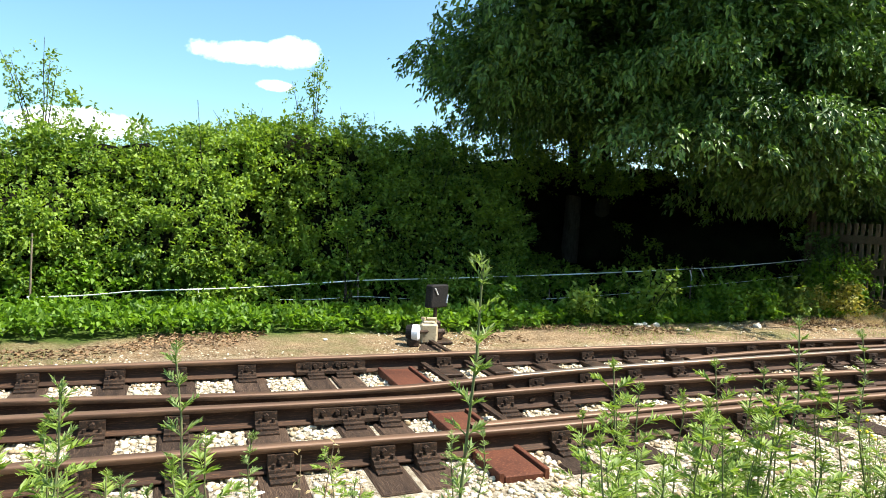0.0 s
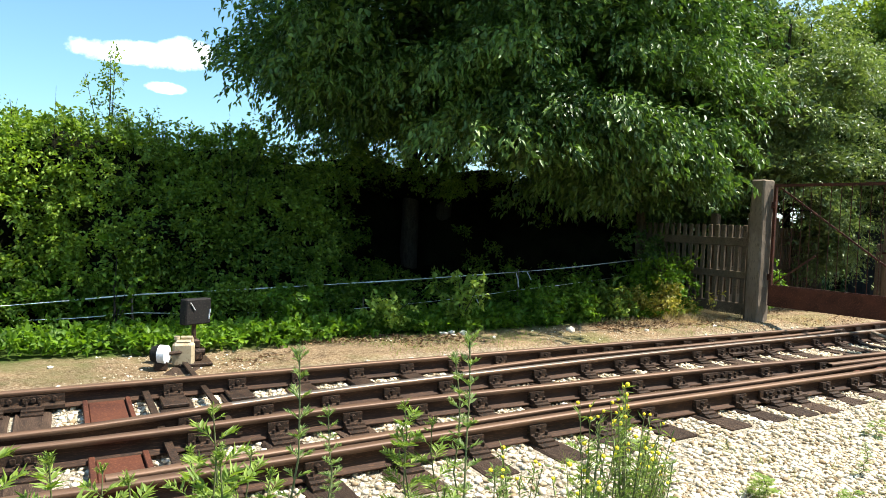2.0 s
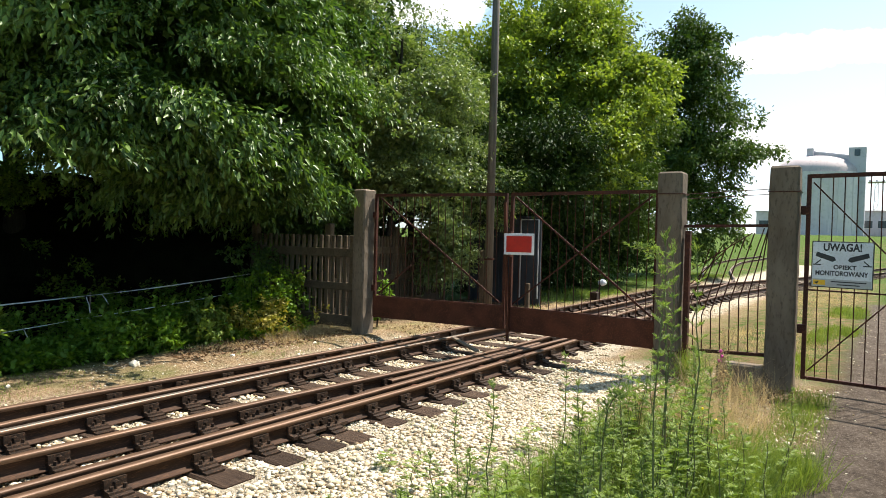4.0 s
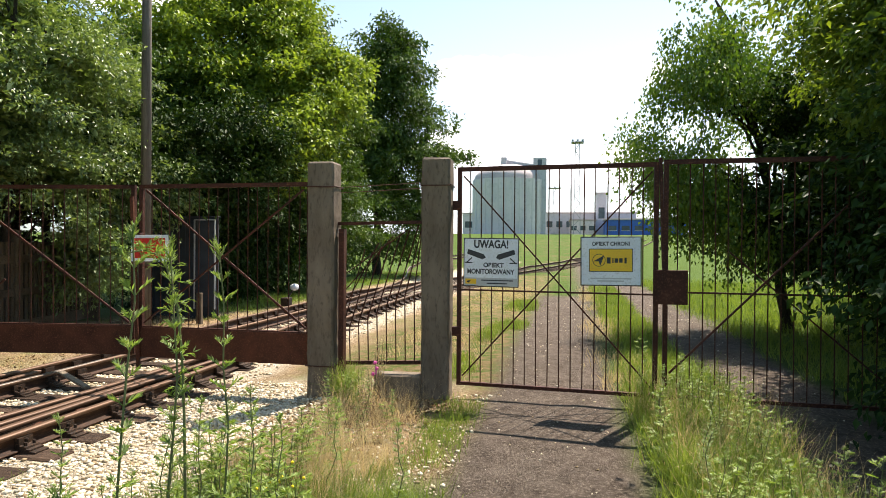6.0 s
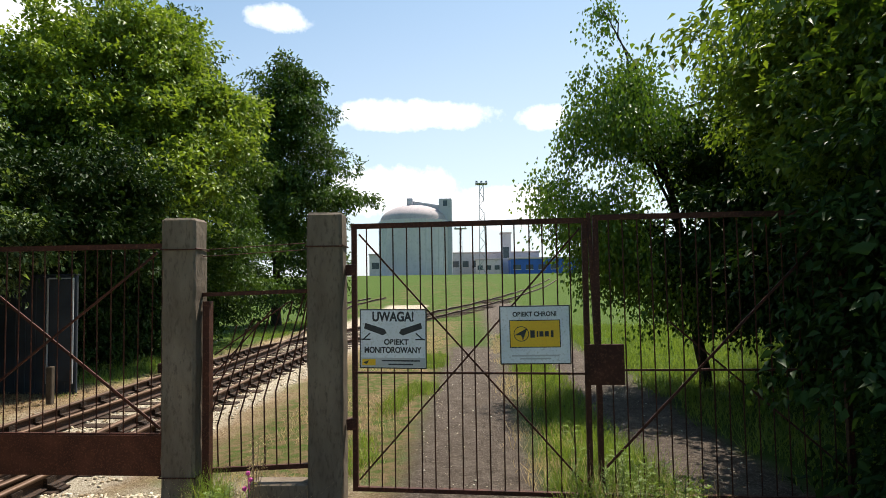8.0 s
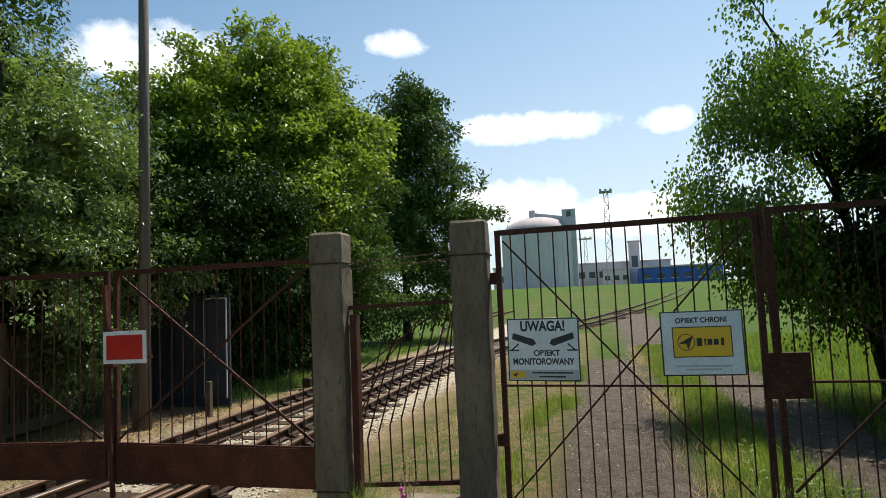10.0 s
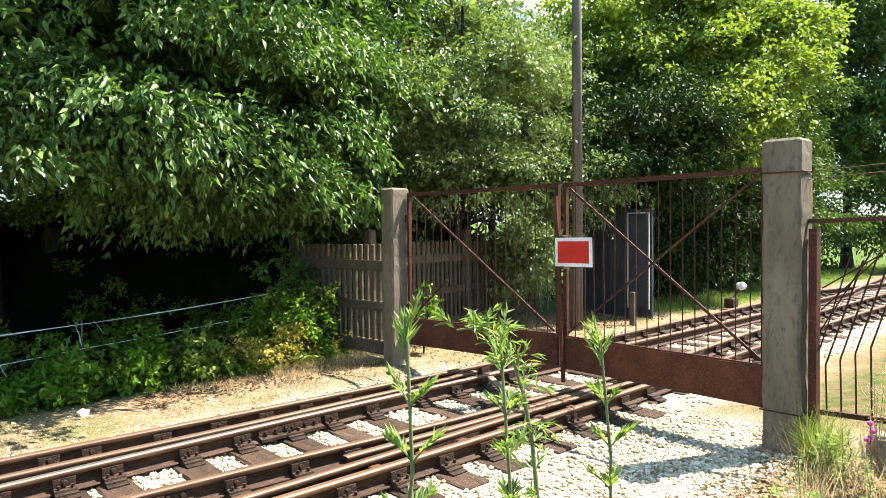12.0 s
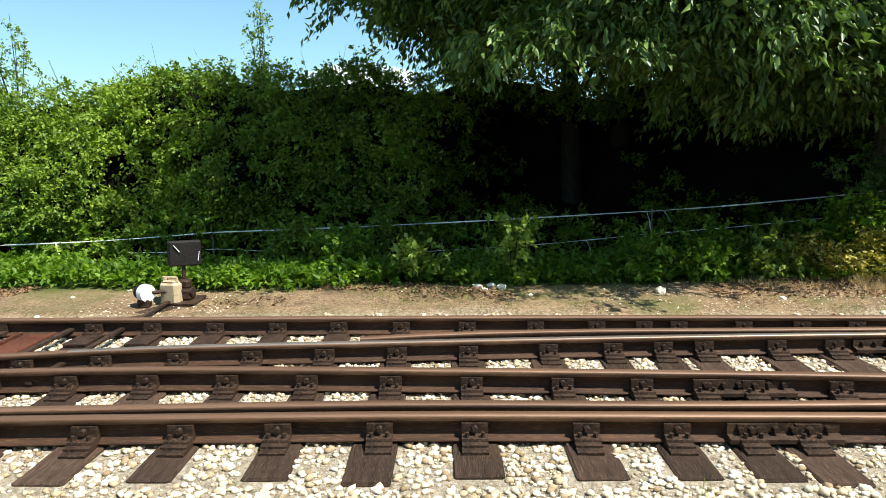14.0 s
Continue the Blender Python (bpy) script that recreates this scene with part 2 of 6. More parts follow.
# ---------------------------------------------------------------- materials
M_RAIL = surface("rusty_rail", (0.020, 0.011, 0.007), (0.062, 0.032, 0.018), (0.12, 0.060, 0.030), 2.5, 55, 0.75, 0.05, 0.35, 0.004, (0.25, 3, 3))
M_RAILHEAD = surface("brown_rail_head", (0.085, 0.044, 0.024), (0.21, 0.120, 0.068), (0.06, 0.030, 0.016), 1.4, 45, 0.55, 0.25, 0.3, 0.003, (0.12, 5, 5))
M_RAILTOP = surface("worn_rail", (0.21, 0.17, 0.135), (0.40, 0.35, 0.30), (0.2, 0.12, 0.08), 1.2, 40, 0.42, 0.75, 0.12, 0.002, (0.15, 4, 4))
M_CHAIR = surface("oily_iron", (0.012, 0.009, 0.007), (0.050, 0.032, 0.021), (0.12, 0.062, 0.034), 9, 70, 0.56, 0.15, 0.7, 0.006)
M_RUST = surface("rust_brown", (0.050, 0.017, 0.010), (0.105, 0.036, 0.019), (0.165, 0.062, 0.031), 4, 60, 0.78, 0.1, 0.5, 0.004)
M_RUSTDARK = surface("old_rust_paint", (0.036, 0.013, 0.009), (0.08, 0.026, 0.016), (0.14, 0.058, 0.03), 3, 45, 0.62, 0.15, 0.4, 0.003)
M_SLEEPER = surface("creosoted_timber", (0.020, 0.012, 0.008), (0.068, 0.042, 0.027), (0.12, 0.076, 0.047), 3.0, 26, 0.8, 0.0, 0.9, 0.014, (7, 0.7, 5), vary=0.35)
def stone_mat():
    m, nt, b = mat_base("limestone_ballast", 0.92)
    b.inputs["Specular IOR Level"].default_value = 0.2
    g = nt.nodes.new("ShaderNodeNewGeometry")
    n = noise_node(nt, 40, 4, 0.65)
    c = ramp(nt, g.outputs["Random Per Island"], [(0.0, (0.20, 0.14, 0.075)), (0.25, (0.46, 0.37, 0.24)), (0.6, (0.65, 0.56, 0.40)), (1.0, (0.76, 0.70, 0.56))])
    c = mix(nt, ramp(nt, n.outputs["Fac"], [(0.5, (0, 0, 0)), (0.75, (0.6, 0.6, 0.6))]), c, (0.30, 0.22, 0.13))
    nt.links.new(c, b.inputs["Base Color"])
    bump(nt, b, n.outputs["Fac"], 0.5, 0.006)
    return m


M_STONE = stone_mat()
M_CONC = surface("weathered_concrete", (0.115, 0.088, 0.061), (0.23, 0.185, 0.136), (0.095, 0.074, 0.053), 2.4, 32, 0.92, 0.0, 0.7, 0.012, (1, 1, 0.35))
M_CONCPALE = surface("cast_concrete", (0.075, 0.055, 0.035), (0.16, 0.12, 0.08), (0.05, 0.038, 0.025), 3, 40, 0.95, 0.0, 0.5, 0.006)
M_BARK = surface("bark", (0.020, 0.016, 0.013), (0.055, 0.045, 0.036), (0.09, 0.078, 0.062), 7, 40, 0.95, 0.0, 1.0, 0.02, (3, 3, 0.6))
M_POLE = surface("grey_pole_timber", (0.10, 0.082, 0.068), (0.19, 0.165, 0.14), (0.07, 0.055, 0.045), 5, 40, 0.9, 0.0, 0.6, 0.006, (4, 4, 0.2))
M_STAKE = surface("stake_wood", (0.13, 0.10, 0.07), (0.26, 0.21, 0.15), (0.09, 0.07, 0.05), 8, 60, 0.9, 0, 0.5, 0.004, (4, 4, 0.4))
M_TAPE = surface("barrier_tape", (0.74, 0.74, 0.75), (0.88, 0.88, 0.88), (0.62, 0.6, 0.6), 3, 20, 0.4, 0, 0.2, 0.003)
M_WHITE = surface("white_enamel", (0.66, 0.68, 0.70), (0.82, 0.83, 0.84), (0.55, 0.54, 0.5), 3, 50, 0.4, 0, 0.1, 0.002)
M_RED = surface("red_enamel", (0.48, 0.018, 0.010), (0.60, 0.028, 0.014), (0.36, 0.02, 0.012), 3, 60, 0.45, 0, 0.1, 0.002)
M_YELLOW = surface("yellow_print", (0.80, 0.46, 0.012), (0.88, 0.53, 0.02), (0.74, 0.42, 0.02), 3, 60, 0.4, 0, 0.1, 0.001)
M_INK = surface("black_print", (0.012, 0.012, 0.014), (0.03, 0.03, 0.032), (0.05, 0.05, 0.05), 4, 60, 0.5, 0, 0.1, 0.001)
M_GREYBAND = surface("grey_print", (0.44, 0.44, 0.43), (0.52, 0.52, 0.50), (0.4, 0.4, 0.39), 4, 60, 0.5, 0, 0.1, 0.001)
M_BLACK = surface("black_lantern", (0.006, 0.006, 0.006), (0.014, 0.013, 0.012), (0.04, 0.032, 0.026), 6, 60, 0.7, 0, 0.3, 0.003)
M_JUG = surface("yellowed_plastic", (0.36, 0.28, 0.16), (0.52, 0.43, 0.28), (0.26, 0.17, 0.085), 5, 35, 0.5, 0, 0.15, 0.003)
M_SHED = surface("grey_sheet_metal", (0.032, 0.038, 0.044), (0.06, 0.07, 0.08), (0.05, 0.042, 0.036), 1.6, 30, 0.8, 0.0, 0.3, 0.004)
M_SILO = surface("silo_concrete", (0.616, 0.563, 0.570), (0.762, 0.679, 0.674), (0.560, 0.504, 0.503), 0.12, 0.9, 0.85, 0, 0.2, 0.05)
M_SILODOME = surface("silo_dome", (0.448, 0.388, 0.380), (0.560, 0.475, 0.456), (0.403, 0.349, 0.342), 0.2, 1.5, 0.8, 0, 0.2, 0.05)
M_HALL = surface("hall_cladding", (0.470, 0.456, 0.494), (0.582, 0.553, 0.589), (0.426, 0.407, 0.437), 0.1, 0.8, 0.7, 0, 0.1, 0.02)
M_BLUE = surface("blue_cladding", (0.02, 0.09, 0.36), (0.03, 0.13, 0.48), (0.03, 0.08, 0.28), 0.2, 0.9, 0.55, 0, 0.1, 0.02)
M_STEEL = surface("mast_steel", (0.25, 0.27, 0.29), (0.38, 0.4, 0.42), (0.2, 0.18, 0.16), 0.5, 6, 0.5, 0.6, 0.1, 0.01)
M_GLASSDARK = surface("far_window", (0.03, 0.04, 0.05), (0.07, 0.09, 0.11), (0.05, 0.06, 0.07), 0.5, 3, 0.15, 0, 0.05, 0.01)
# near-black hedge core: the hollow's shade is put into this base colour
M_SHADECORE = surface("shaded_hedge_core", (0.006, 0.007, 0.004), (0.013, 0.015, 0.008), (0.012, 0.009, 0.006), 3, 20, 1.0, 0, 1.0, 0.05)
M_SHADECORE.node_tree.nodes["Principled BSDF"].inputs["Specular IOR Level"].default_value = 0.0
L_HEDGE = leaf_mat("hedge_leaves", (0.030, 0.085, 0.010), (0.25, 0.36, 0.045), 0.36, 0.5)
L_GROUND = leaf_mat("ground_cover_leaves", (0.05, 0.12, 0.008), (0.18, 0.31, 0.03), 0.4, 0.5)
L_WALNUT = leaf_mat("broad_tree_leaves", (0.016, 0.05, 0.013), (0.165, 0.265, 0.055), 0.22, 0.42, (1.2, 1.4, 0.55), shine=0.32)
L_WILLOW = leaf_mat("grey_green_leaves", (0.04, 0.08, 0.025), (0.25, 0.33, 0.12), 0.28, 0.42, shine=0.45)
L_MAPLE = leaf_mat("bright_maple_leaves", (0.07, 0.125, 0.015), (0.27, 0.36, 0.055), 0.34, 0.5, (1.3, 1.3, 0.6))
L_ALDER = leaf_mat("alder_leaves", (0.035, 0.085, 0.012), (0.19, 0.27, 0.04), 0.32, 0.5, (1.4, 1.35, 0.5), shine=0.25)
L_LITTER = leaf_mat("fallen_leaves", (0.07, 0.04, 0.022), (0.30, 0.19, 0.10), 0.1, 0.8, (1.1, 1.0, 0.8))
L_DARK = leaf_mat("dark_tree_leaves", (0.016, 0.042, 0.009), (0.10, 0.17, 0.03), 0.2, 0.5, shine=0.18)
# base colour kept near black to stand in for backlit and overhung shade
L_SHADE = leaf_mat("shade_toned_leaves", (0.008, 0.024, 0.006), (0.045, 0.085, 0.018), 0.12, 0.55, shine=0.1)
L_BIRCH = leaf_mat("birch_leaves", (0.04, 0.10, 0.012), (0.16, 0.25, 0.035), 0.34, 0.45)
L_WEED = leaf_mat("mugwort_leaves", (0.10, 0.16, 0.05), (0.26, 0.34, 0.12), 0.42, 0.5)
L_TANSY = leaf_mat("ferny_leaves", (0.075, 0.135, 0.02), (0.26, 0.35, 0.07), 0.38, 0.5)
L_GRASS = leaf_mat("grass_blades", (0.085, 0.14, 0.026), (0.25, 0.33, 0.07), 0.42, 0.55, (1.3, 1.3, 0.65))
L_DRY = leaf_mat("dry_grass", (0.36, 0.28, 0.16), (0.62, 0.52, 0.33), 0.5, 0.7, (1.2, 1.1, 0.8))
L_YELLOWISH = leaf_mat("yellowing_leaves", (0.17, 0.17, 0.03), (0.42, 0.37, 0.08), 0.35, 0.5)
L_SPRIG = leaf_mat("pale_young_leaves", (0.12, 0.21, 0.03), (0.32, 0.43, 0.08), 0.42, 0.5)
M_STEM = surface("green_stem", (0.09, 0.11, 0.04), (0.18, 0.19, 0.08), (0.15, 0.09, 0.06), 8, 60, 0.7, 0, 0.2, 0.002)
M_DRYSTEM = surface("dry_stem", (0.18, 0.12, 0.07), (0.32, 0.23, 0.15), (0.14, 0.08, 0.06), 8, 60, 0.85, 0, 0.2, 0.002)
M_FLOWER = surface("yellow_petals", (0.85, 0.62, 0.02), (0.9, 0.72, 0.04), (0.8, 0.5, 0.02), 8, 60, 0.6, 0, 0.1, 0.001)
M_PINK = surface("pink_petals", (0.65, 0.08, 0.30), (0.75, 0.14, 0.4), (0.55, 0.06, 0.25), 8, 60, 0.6, 0, 0.1, 0.001)

# ---------------------------------------------------------------- ground
def smooth01(a, b, v):
    t = np.clip((v - a) / (b - a), 0, 1)
    return t * t * (3 - 2 * t)


def road_mid(x):
    return -0.35 - 0.065 * np.clip(x - 11, 0, 60) + 0.0 * x


def ground_z(x, y):
    x, y = np.asarray(x, float), np.asarray(y, float)
    p = np.stack([x * 0.7, y * 0.7, 0 * x], -1).reshape(-1, 3)
    q = np.stack([x * 3.1, y * 3.1, 0 * x + 5], -1).reshape(-1, 3)
    n = (0.035 * value_noise(p, 3) + 0.012 * value_noise(q, 4)).reshape(x.shape)
    bed = smooth01(2.0, 2.7, y) * (1 - smooth01(6.3, 6.75, y)) * (1 - smooth01(60, 90, x))
    z = -0.085 + n * (1 - 0.8 * bed) - 0.082 * bed
    z = z + (0.065 * smooth01(2.0, 8.0, x) - 0.04) * smooth01(6.4, 7.0, y) * (1 - smooth01(9, 12, y))
    z = z + 4.4 * smooth01(36, 185, x) * (1 - 0.25 * smooth01(0, -20, y) * smooth01(200, 60, x))
    return z


def axis_steps(fine_lo, fine_hi, fine, far_lo, far_hi):
    a = list(np.arange(fine_lo, fine_hi + 1e-6, fine))
    s, v = fine, fine_hi
    while v < far_hi:
        s *= 1.16
        v += s
        a.append(min(v, far_hi))
    s, v, low = fine, fine_lo, []
    while v > far_lo:
        s *= 1.16
        v -= s
        low.append(max(v, far_lo))
    return np.array(low[::-1] + a)


gx, gy = axis_steps(-6, 30, 0.16, -1500, 2500), axis_steps(-6, 13, 0.12, -2000, 2000)
GX, GY = np.meshgrid(gx, gy, indexing="ij")
gv = np.stack([GX, GY, ground_z(GX, GY)], -1).reshape(-1, 3)
gi = (np.arange(len(gx) - 1)[:, None] * len(gy) + np.arange(len(gy) - 1)[None]).ravel()
gf = np.stack([gi, gi + len(gy), gi + len(gy) + 1, gi + 1], 1)


def ground_material():
    m, nt, b = mat_base("ground_earth", 0.95)
    tc = nt.nodes.new("ShaderNodeTexCoord")
    sp = nt.nodes.new("ShaderNodeSeparateXYZ")
    nt.links.new(tc.outputs["Object"], sp.inputs[0])
    wob = noise_node(nt, 1.3, 4)
    fine = noise_node(nt, 30, 9, 0.78)
    mid = noise_node(nt, 5.5, 5, 0.65)

    def band(axis, lo, hi, soft, wobble=0.5):
        """1 between lo and hi along an axis, with an uneven edge."""
        ad = nt.nodes.new("ShaderNodeMath")
        ad.operation = "MULTIPLY_ADD"
        nt.links.new(wob.outputs["Fac"], ad.inputs[0])
        ad.inputs[1].default_value = wobble
        nt.links.new(sp.outputs[axis], ad.inputs[2])
        out = []
        for v, s in ((lo, 1), (hi, -1)):
            mr = nt.nodes.new("ShaderNodeMapRange")
            mr.interpolation_type = "SMOOTHSTEP"
            nt.links.new(ad.outputs[0], mr.inputs["Value"])
            mr.inputs["From Min"].default_value, mr.inputs["From Max"].default_value = v + wobble / 2 - soft * s, v + wobble / 2 + soft * s
            out.append(mr.outputs["Result"])
        mu = nt.nodes.new("ShaderNodeMath")
        mu.operation = "MULTIPLY"
        nt.links.new(out[0], mu.inputs[0])
        nt.links.new(out[1], mu.inputs[1])
        return mu.outputs[0]

    def both(a, c):
        mu = nt.nodes.new("ShaderNodeMath")
        mu.operation = "MULTIPLY"
        nt.links.new(a, mu.inputs[0])
        nt.links.new(c, mu.inputs[1])
        return mu.outputs[0]

    grass = mix(nt, fine.outputs["Fac"], ramp(nt, mid.outputs["Fac"], [(0.3, (0.028, 0.062, 0.012)), (0.7, (0.075, 0.13, 0.026))]), (0.075, 0.11, 0.016))
    big = noise_node(nt, 0.75, 5, 0.7)
    soil = mix(nt, ramp(nt, fine.outputs["Fac"], [(0.45, (0, 0, 0)), (0.68, (1, 1, 1))]), ramp(nt, mid.outputs["Fac"], [(0.3, (0.095, 0.057, 0.028)), (0.7, (0.31, 0.205, 0.11))]), (0.47, 0.37, 0.235))
    soil = mix(nt, ramp(nt, big.outputs["Fac"], [(0.5, (0, 0, 0)), (0.66, (0.75, 0.75, 0.75))]), soil, mix(nt, fine.outputs["Fac"], (0.10, 0.13, 0.03), (0.22, 0.20, 0.09)))
    soil = mix(nt, ramp(nt, big.outputs["Fac"], [(0.28, (0.8, 0.8, 0.8)), (0.42, (0, 0, 0))]), soil, (0.085, 0.055, 0.032))
    gravel = mix(nt, ramp(nt, fine.outputs["Fac"], [(0.42, (0, 0, 0)), (0.62, (1, 1, 1))]), ramp(nt, mid.outputs["Fac"], [(0.3, (0.20, 0.15, 0.09)), (0.7, (0.42, 0.35, 0.24))]), (0.62, 0.55, 0.43))
    road = mix(nt, ramp(nt, fine.outputs["Fac"], [(0.5, (0, 0, 0)), (0.68, (1, 1, 1))]), ramp(nt, mid.outputs["Fac"], [(0.3, (0.057, 0.043, 0.033)), (0.7, (0.142, 0.113, 0.088))]), (0.26, 0.215, 0.168))
    c = grass
    c = mix(nt, both(band("Y", 6.3, 7.75, 0.25, 0.6), band("X", -60, 13.5, 0.6)), c, soil)
    c = mix(nt, both(band("Y", 2.2, 6.9, 0.4, 0.9), band("X", 12.0, 60, 0.6)), c, soil)
    c = mix(nt, both(band("Y", 5.5, 9.0, 0.5, 0.9), band("X", 11.5, 19, 0.8, 1.5)), c, soil)
    c = mix(nt, both(band("Y", -3.5, 9.0, 1.5, 2.0), band("X", 36, 120, 5.0, 3.0)), c, mix(nt, ramp(nt, big.outputs["Fac"], [(0.36, (0, 0, 0)), (0.50, (1, 1, 1))]), (0.14, 0.105, 0.05), grass))
    c = mix(nt, both(band("Y", 0.2, 2.9, 0.4, 1.2), band("X", 11.6, 40, 0.6)), c, mix(nt, ramp(nt, mid.outputs["Fac"], [(0.40, (0, 0, 0)), (0.62, (1, 1, 1))]), mix(nt, fine.outputs["Fac"], (0.10, 0.065, 0.035), (0.30, 0.21, 0.11)), grass))
    c = mix(nt, both(band("Y", 2.05, 6.5, 0.25), band("X", -60, 11.8, 0.6)), c, gravel)
    c = mix(nt, both(band("Y", 3.35, 6.45, 0.25), band("X", 11.8, 60, 0.6)), c, gravel)
    c = mix(nt, both(band("Y", 0.75, 3.0, 0.35, 0.7), band("X", 3.2, 12.5, 0.5, 1.5)), c, gravel)
    c = mix(nt, both(band("Y", 0.2, 2.2, 0.3, 0.7), band("X", 9.3, 12.2, 0.5, 1.0)), c, soil)
    c = mix(nt, both(band("Y", -1.05, 0.35, 0.2, 0.3), band("X", 7.5, 26, 0.8, 1.5)), c, road)
    c = mix(nt, both(band("Y", -3.4, -2.15, 0.2, 0.3), band("X", 8.5, 18, 0.8)), c, road)
    c = mix(nt, both(band("Y", -3.6, -0.9, 0.5, 0.6), band("X", 17, 60, 1.5)), c, road)
    nt.links.new(c, b.inputs["Base Color"])
    b.inputs["Specular IOR Level"].default_value = 0.08
    bump(nt, b, fine.outputs["Fac"], 1.0, 0.045)
    return m


M_GROUND = ground_material()
tagged(new("ground", np_mesh("ground", gv, gf, M_GROUND, True)), "trodden earth, pale ballast gravel, grass and a rutted track", "ground", kind="structure")

# ---------------------------------------------------------------- railway
HEAD = 0.062
PROFILE = [(-0.034, 0.0), (-0.036, -0.008), (-0.035, -0.034), (-0.009, -0.046), (-0.008, -0.118), (-0.03, -0.132), (-0.0625, -0.138), (-0.0625, -0.149),
           (0.0625, -0.149), (0.0625, -0.138), (0.03, -0.132), (0.008, -0.118), (0.009, -0.046), (0.035, -0.034), (0.036, -0.008), (0.034, 0.0)]


def spline(points, step=0.5):
    """A smooth line through plan points, sampled about every step metres along x."""
    xs, ys = np.array(points, float).T
    x = np.arange(xs[0], xs[-1] + 1e-6, step)
    m = np.gradient(ys, xs)
    k = np.clip(np.searchsorted(xs, x, side="right") - 1, 0, len(xs) - 2)
    h = xs[k + 1] - xs[k]
    t = (x - xs[k]) / h
    y = (2 * t**3 - 3 * t**2 + 1) * ys[k] + (t**3 - 2 * t**2 + t) * h * m[k] + (3 * t**2 - 2 * t**3) * ys[k + 1] + (t**3 - t**2) * h * m[k + 1]
    return x, y


def rail_y(points, x):
    xs, ys = spline(points, 0.1)
    return float(np.interp(x, xs, ys))


def rail(parent, points, bright=False, label="", step=0.5):
    x, y = spline(points, step)
    d = np.gradient(y, x)
    nx, ny = -d / np.hypot(1, d), 1 / np.hypot(1, d)
    base = HEAD + (ground_z(x, y) + 0.16) * smooth01(30, 40, x)
    vs = np.stack([np.stack([x + nx * o, y + ny * o, base + z], -1) for o, z in PROFILE], 1).reshape(-1, 3)
    n, fs = len(PROFILE), []
    for i in range(len(x) - 1):
        for k in range(n):
            a, c = i * n + k, i * n + (k + 1) % n
            fs.append((a, c, c + n, a + n))
    me = np_mesh("rail", vs, np.array(fs), [M_RAIL, M_RAILHEAD, M_RAILTOP])
    top = np.zeros(len(fs), np.int32)
    for k in (n - 1, 0, 1, n - 3, n - 2):
        top[k::n] = 1
    if bright:
        seg = np.repeat(x[:-1], n)
        top[(np.arange(len(fs)) % n == n - 1) & (seg > 2.4) & (seg < 12.4)] = 2
    me.polygons.foreach_set("material_index", top)
    return part("rail", me, None, parent, label)


R_FAR = [(-9, 6.098), (0, 6.077), (6, 6.06), (12, 5.952), (18, 6.162), (26, 6.38)]
R_BLADE = [(-9, 5.644), (-4, 5.4), (-1, 5.147), (0.5, 4.988), (1.4, 4.978), (2.9, 5.2), (5.0, 5.337), (8.5, 5.474), (12, 5.493), (18, 5.488), (26, 5.659)]
R_MID = [(-9, 4.872), (-1, 4.787), (0.5, 4.724), (1.4, 4.692), (3.1, 4.745), (5.8, 4.672), (8.0, 4.56), (10, 4.418), (12, 4.368), (18, 4.71), (26, 4.886)]
R_NEAR = [(-9, 3.942), (0.5, 3.921), (1.5, 3.889), (3.5, 3.921), (5.1, 3.946), (7.0, 3.915), (9, 3.878), (12, 3.889), (18, 4.088), (26, 4.165)]
R_WING = [(4.7, 5.44), (5.4, 5.55), (6.6, 5.62), (8.2, 5.62), (10.2, 5.65), (11.4, 5.70), (12.0, 5.79)]
R_NEAR2 = [(1.6, 4.005), (3.1, 4.053), (5.1, 4.11), (7.0, 4.073), (9, 4.087), (11.2, 4.111), (14, 4.049)]
track = thing("railway_turnout", "rusty railway turnout on dark timber sleepers in pale ballast", "railway track", (0, 0, -0.05))
rail(track, R_FAR)
rail(track, R_BLADE, True, "bright worn switch rail")
rail(track, R_MID)
rail(track, R_NEAR)
rail(track, R_NEAR2, False, "dark closing rail")
rail(track, R_WING, False, "rusty wing rail with a flared end")
rail(track, [(8.8, 4.26), (10, 4.23), (12.6, 4.20)], False, "rusty check rail")

SLEEP_X = [-4.7, -4.1, -3.5, -2.95, -2.4, -1.85, -1.3, -0.7, -0.2, 0.36, 0.95, 1.22, 2.2, 2.73, 3.3, 3.87, 4.43, 5.0, 5.57, 6.2, 6.73, 7.15, 7.46, 8.04, 8.53, 9.0, 9.45, 9.92, 10.58, 11.1, 11.6, 12.05]
SLEEP_X += [12.55 + 0.6 * i for i in range(24)]


def sleeper_mesh(w, length, seed):
    g = random.Random(seed)
    bm = bmesh.new()
    add_box(bm, (-w / 2, -length / 2, -0.15), (w / 2, length / 2, 0), 0.012)
    bmesh.ops.subdivide_edges(bm, edges=[e for e in bm.edges if abs((e.verts[0].co - e.verts[1].co).y) > 1], cuts=7)
    for v in bm.verts:
        v.co += Vector((g.uniform(-0.007, 0.007), 0, g.uniform(-0.006, 0.003)))
    return bm_mesh("sleeper", bm, M_SLEEPER)


SLEEPERS = [sleeper_mesh(0.235 + 0.012 * i, 3.1 + 0.05 * (i % 3), i) for i in range(5)]
g = random.Random(4)
for i, sx in enumerate(SLEEP_X):
    off = 0.0 if sx < 12.3 else 0.25 if sx < 19 else 0.45
    part("sleeper", SLEEPERS[i % 5], None, track, at=pose(sx, 5.02 + g.uniform(-0.03, 0.05) + off, -0.096, 0, 0, g.uniform(-1.2, 1.2)))


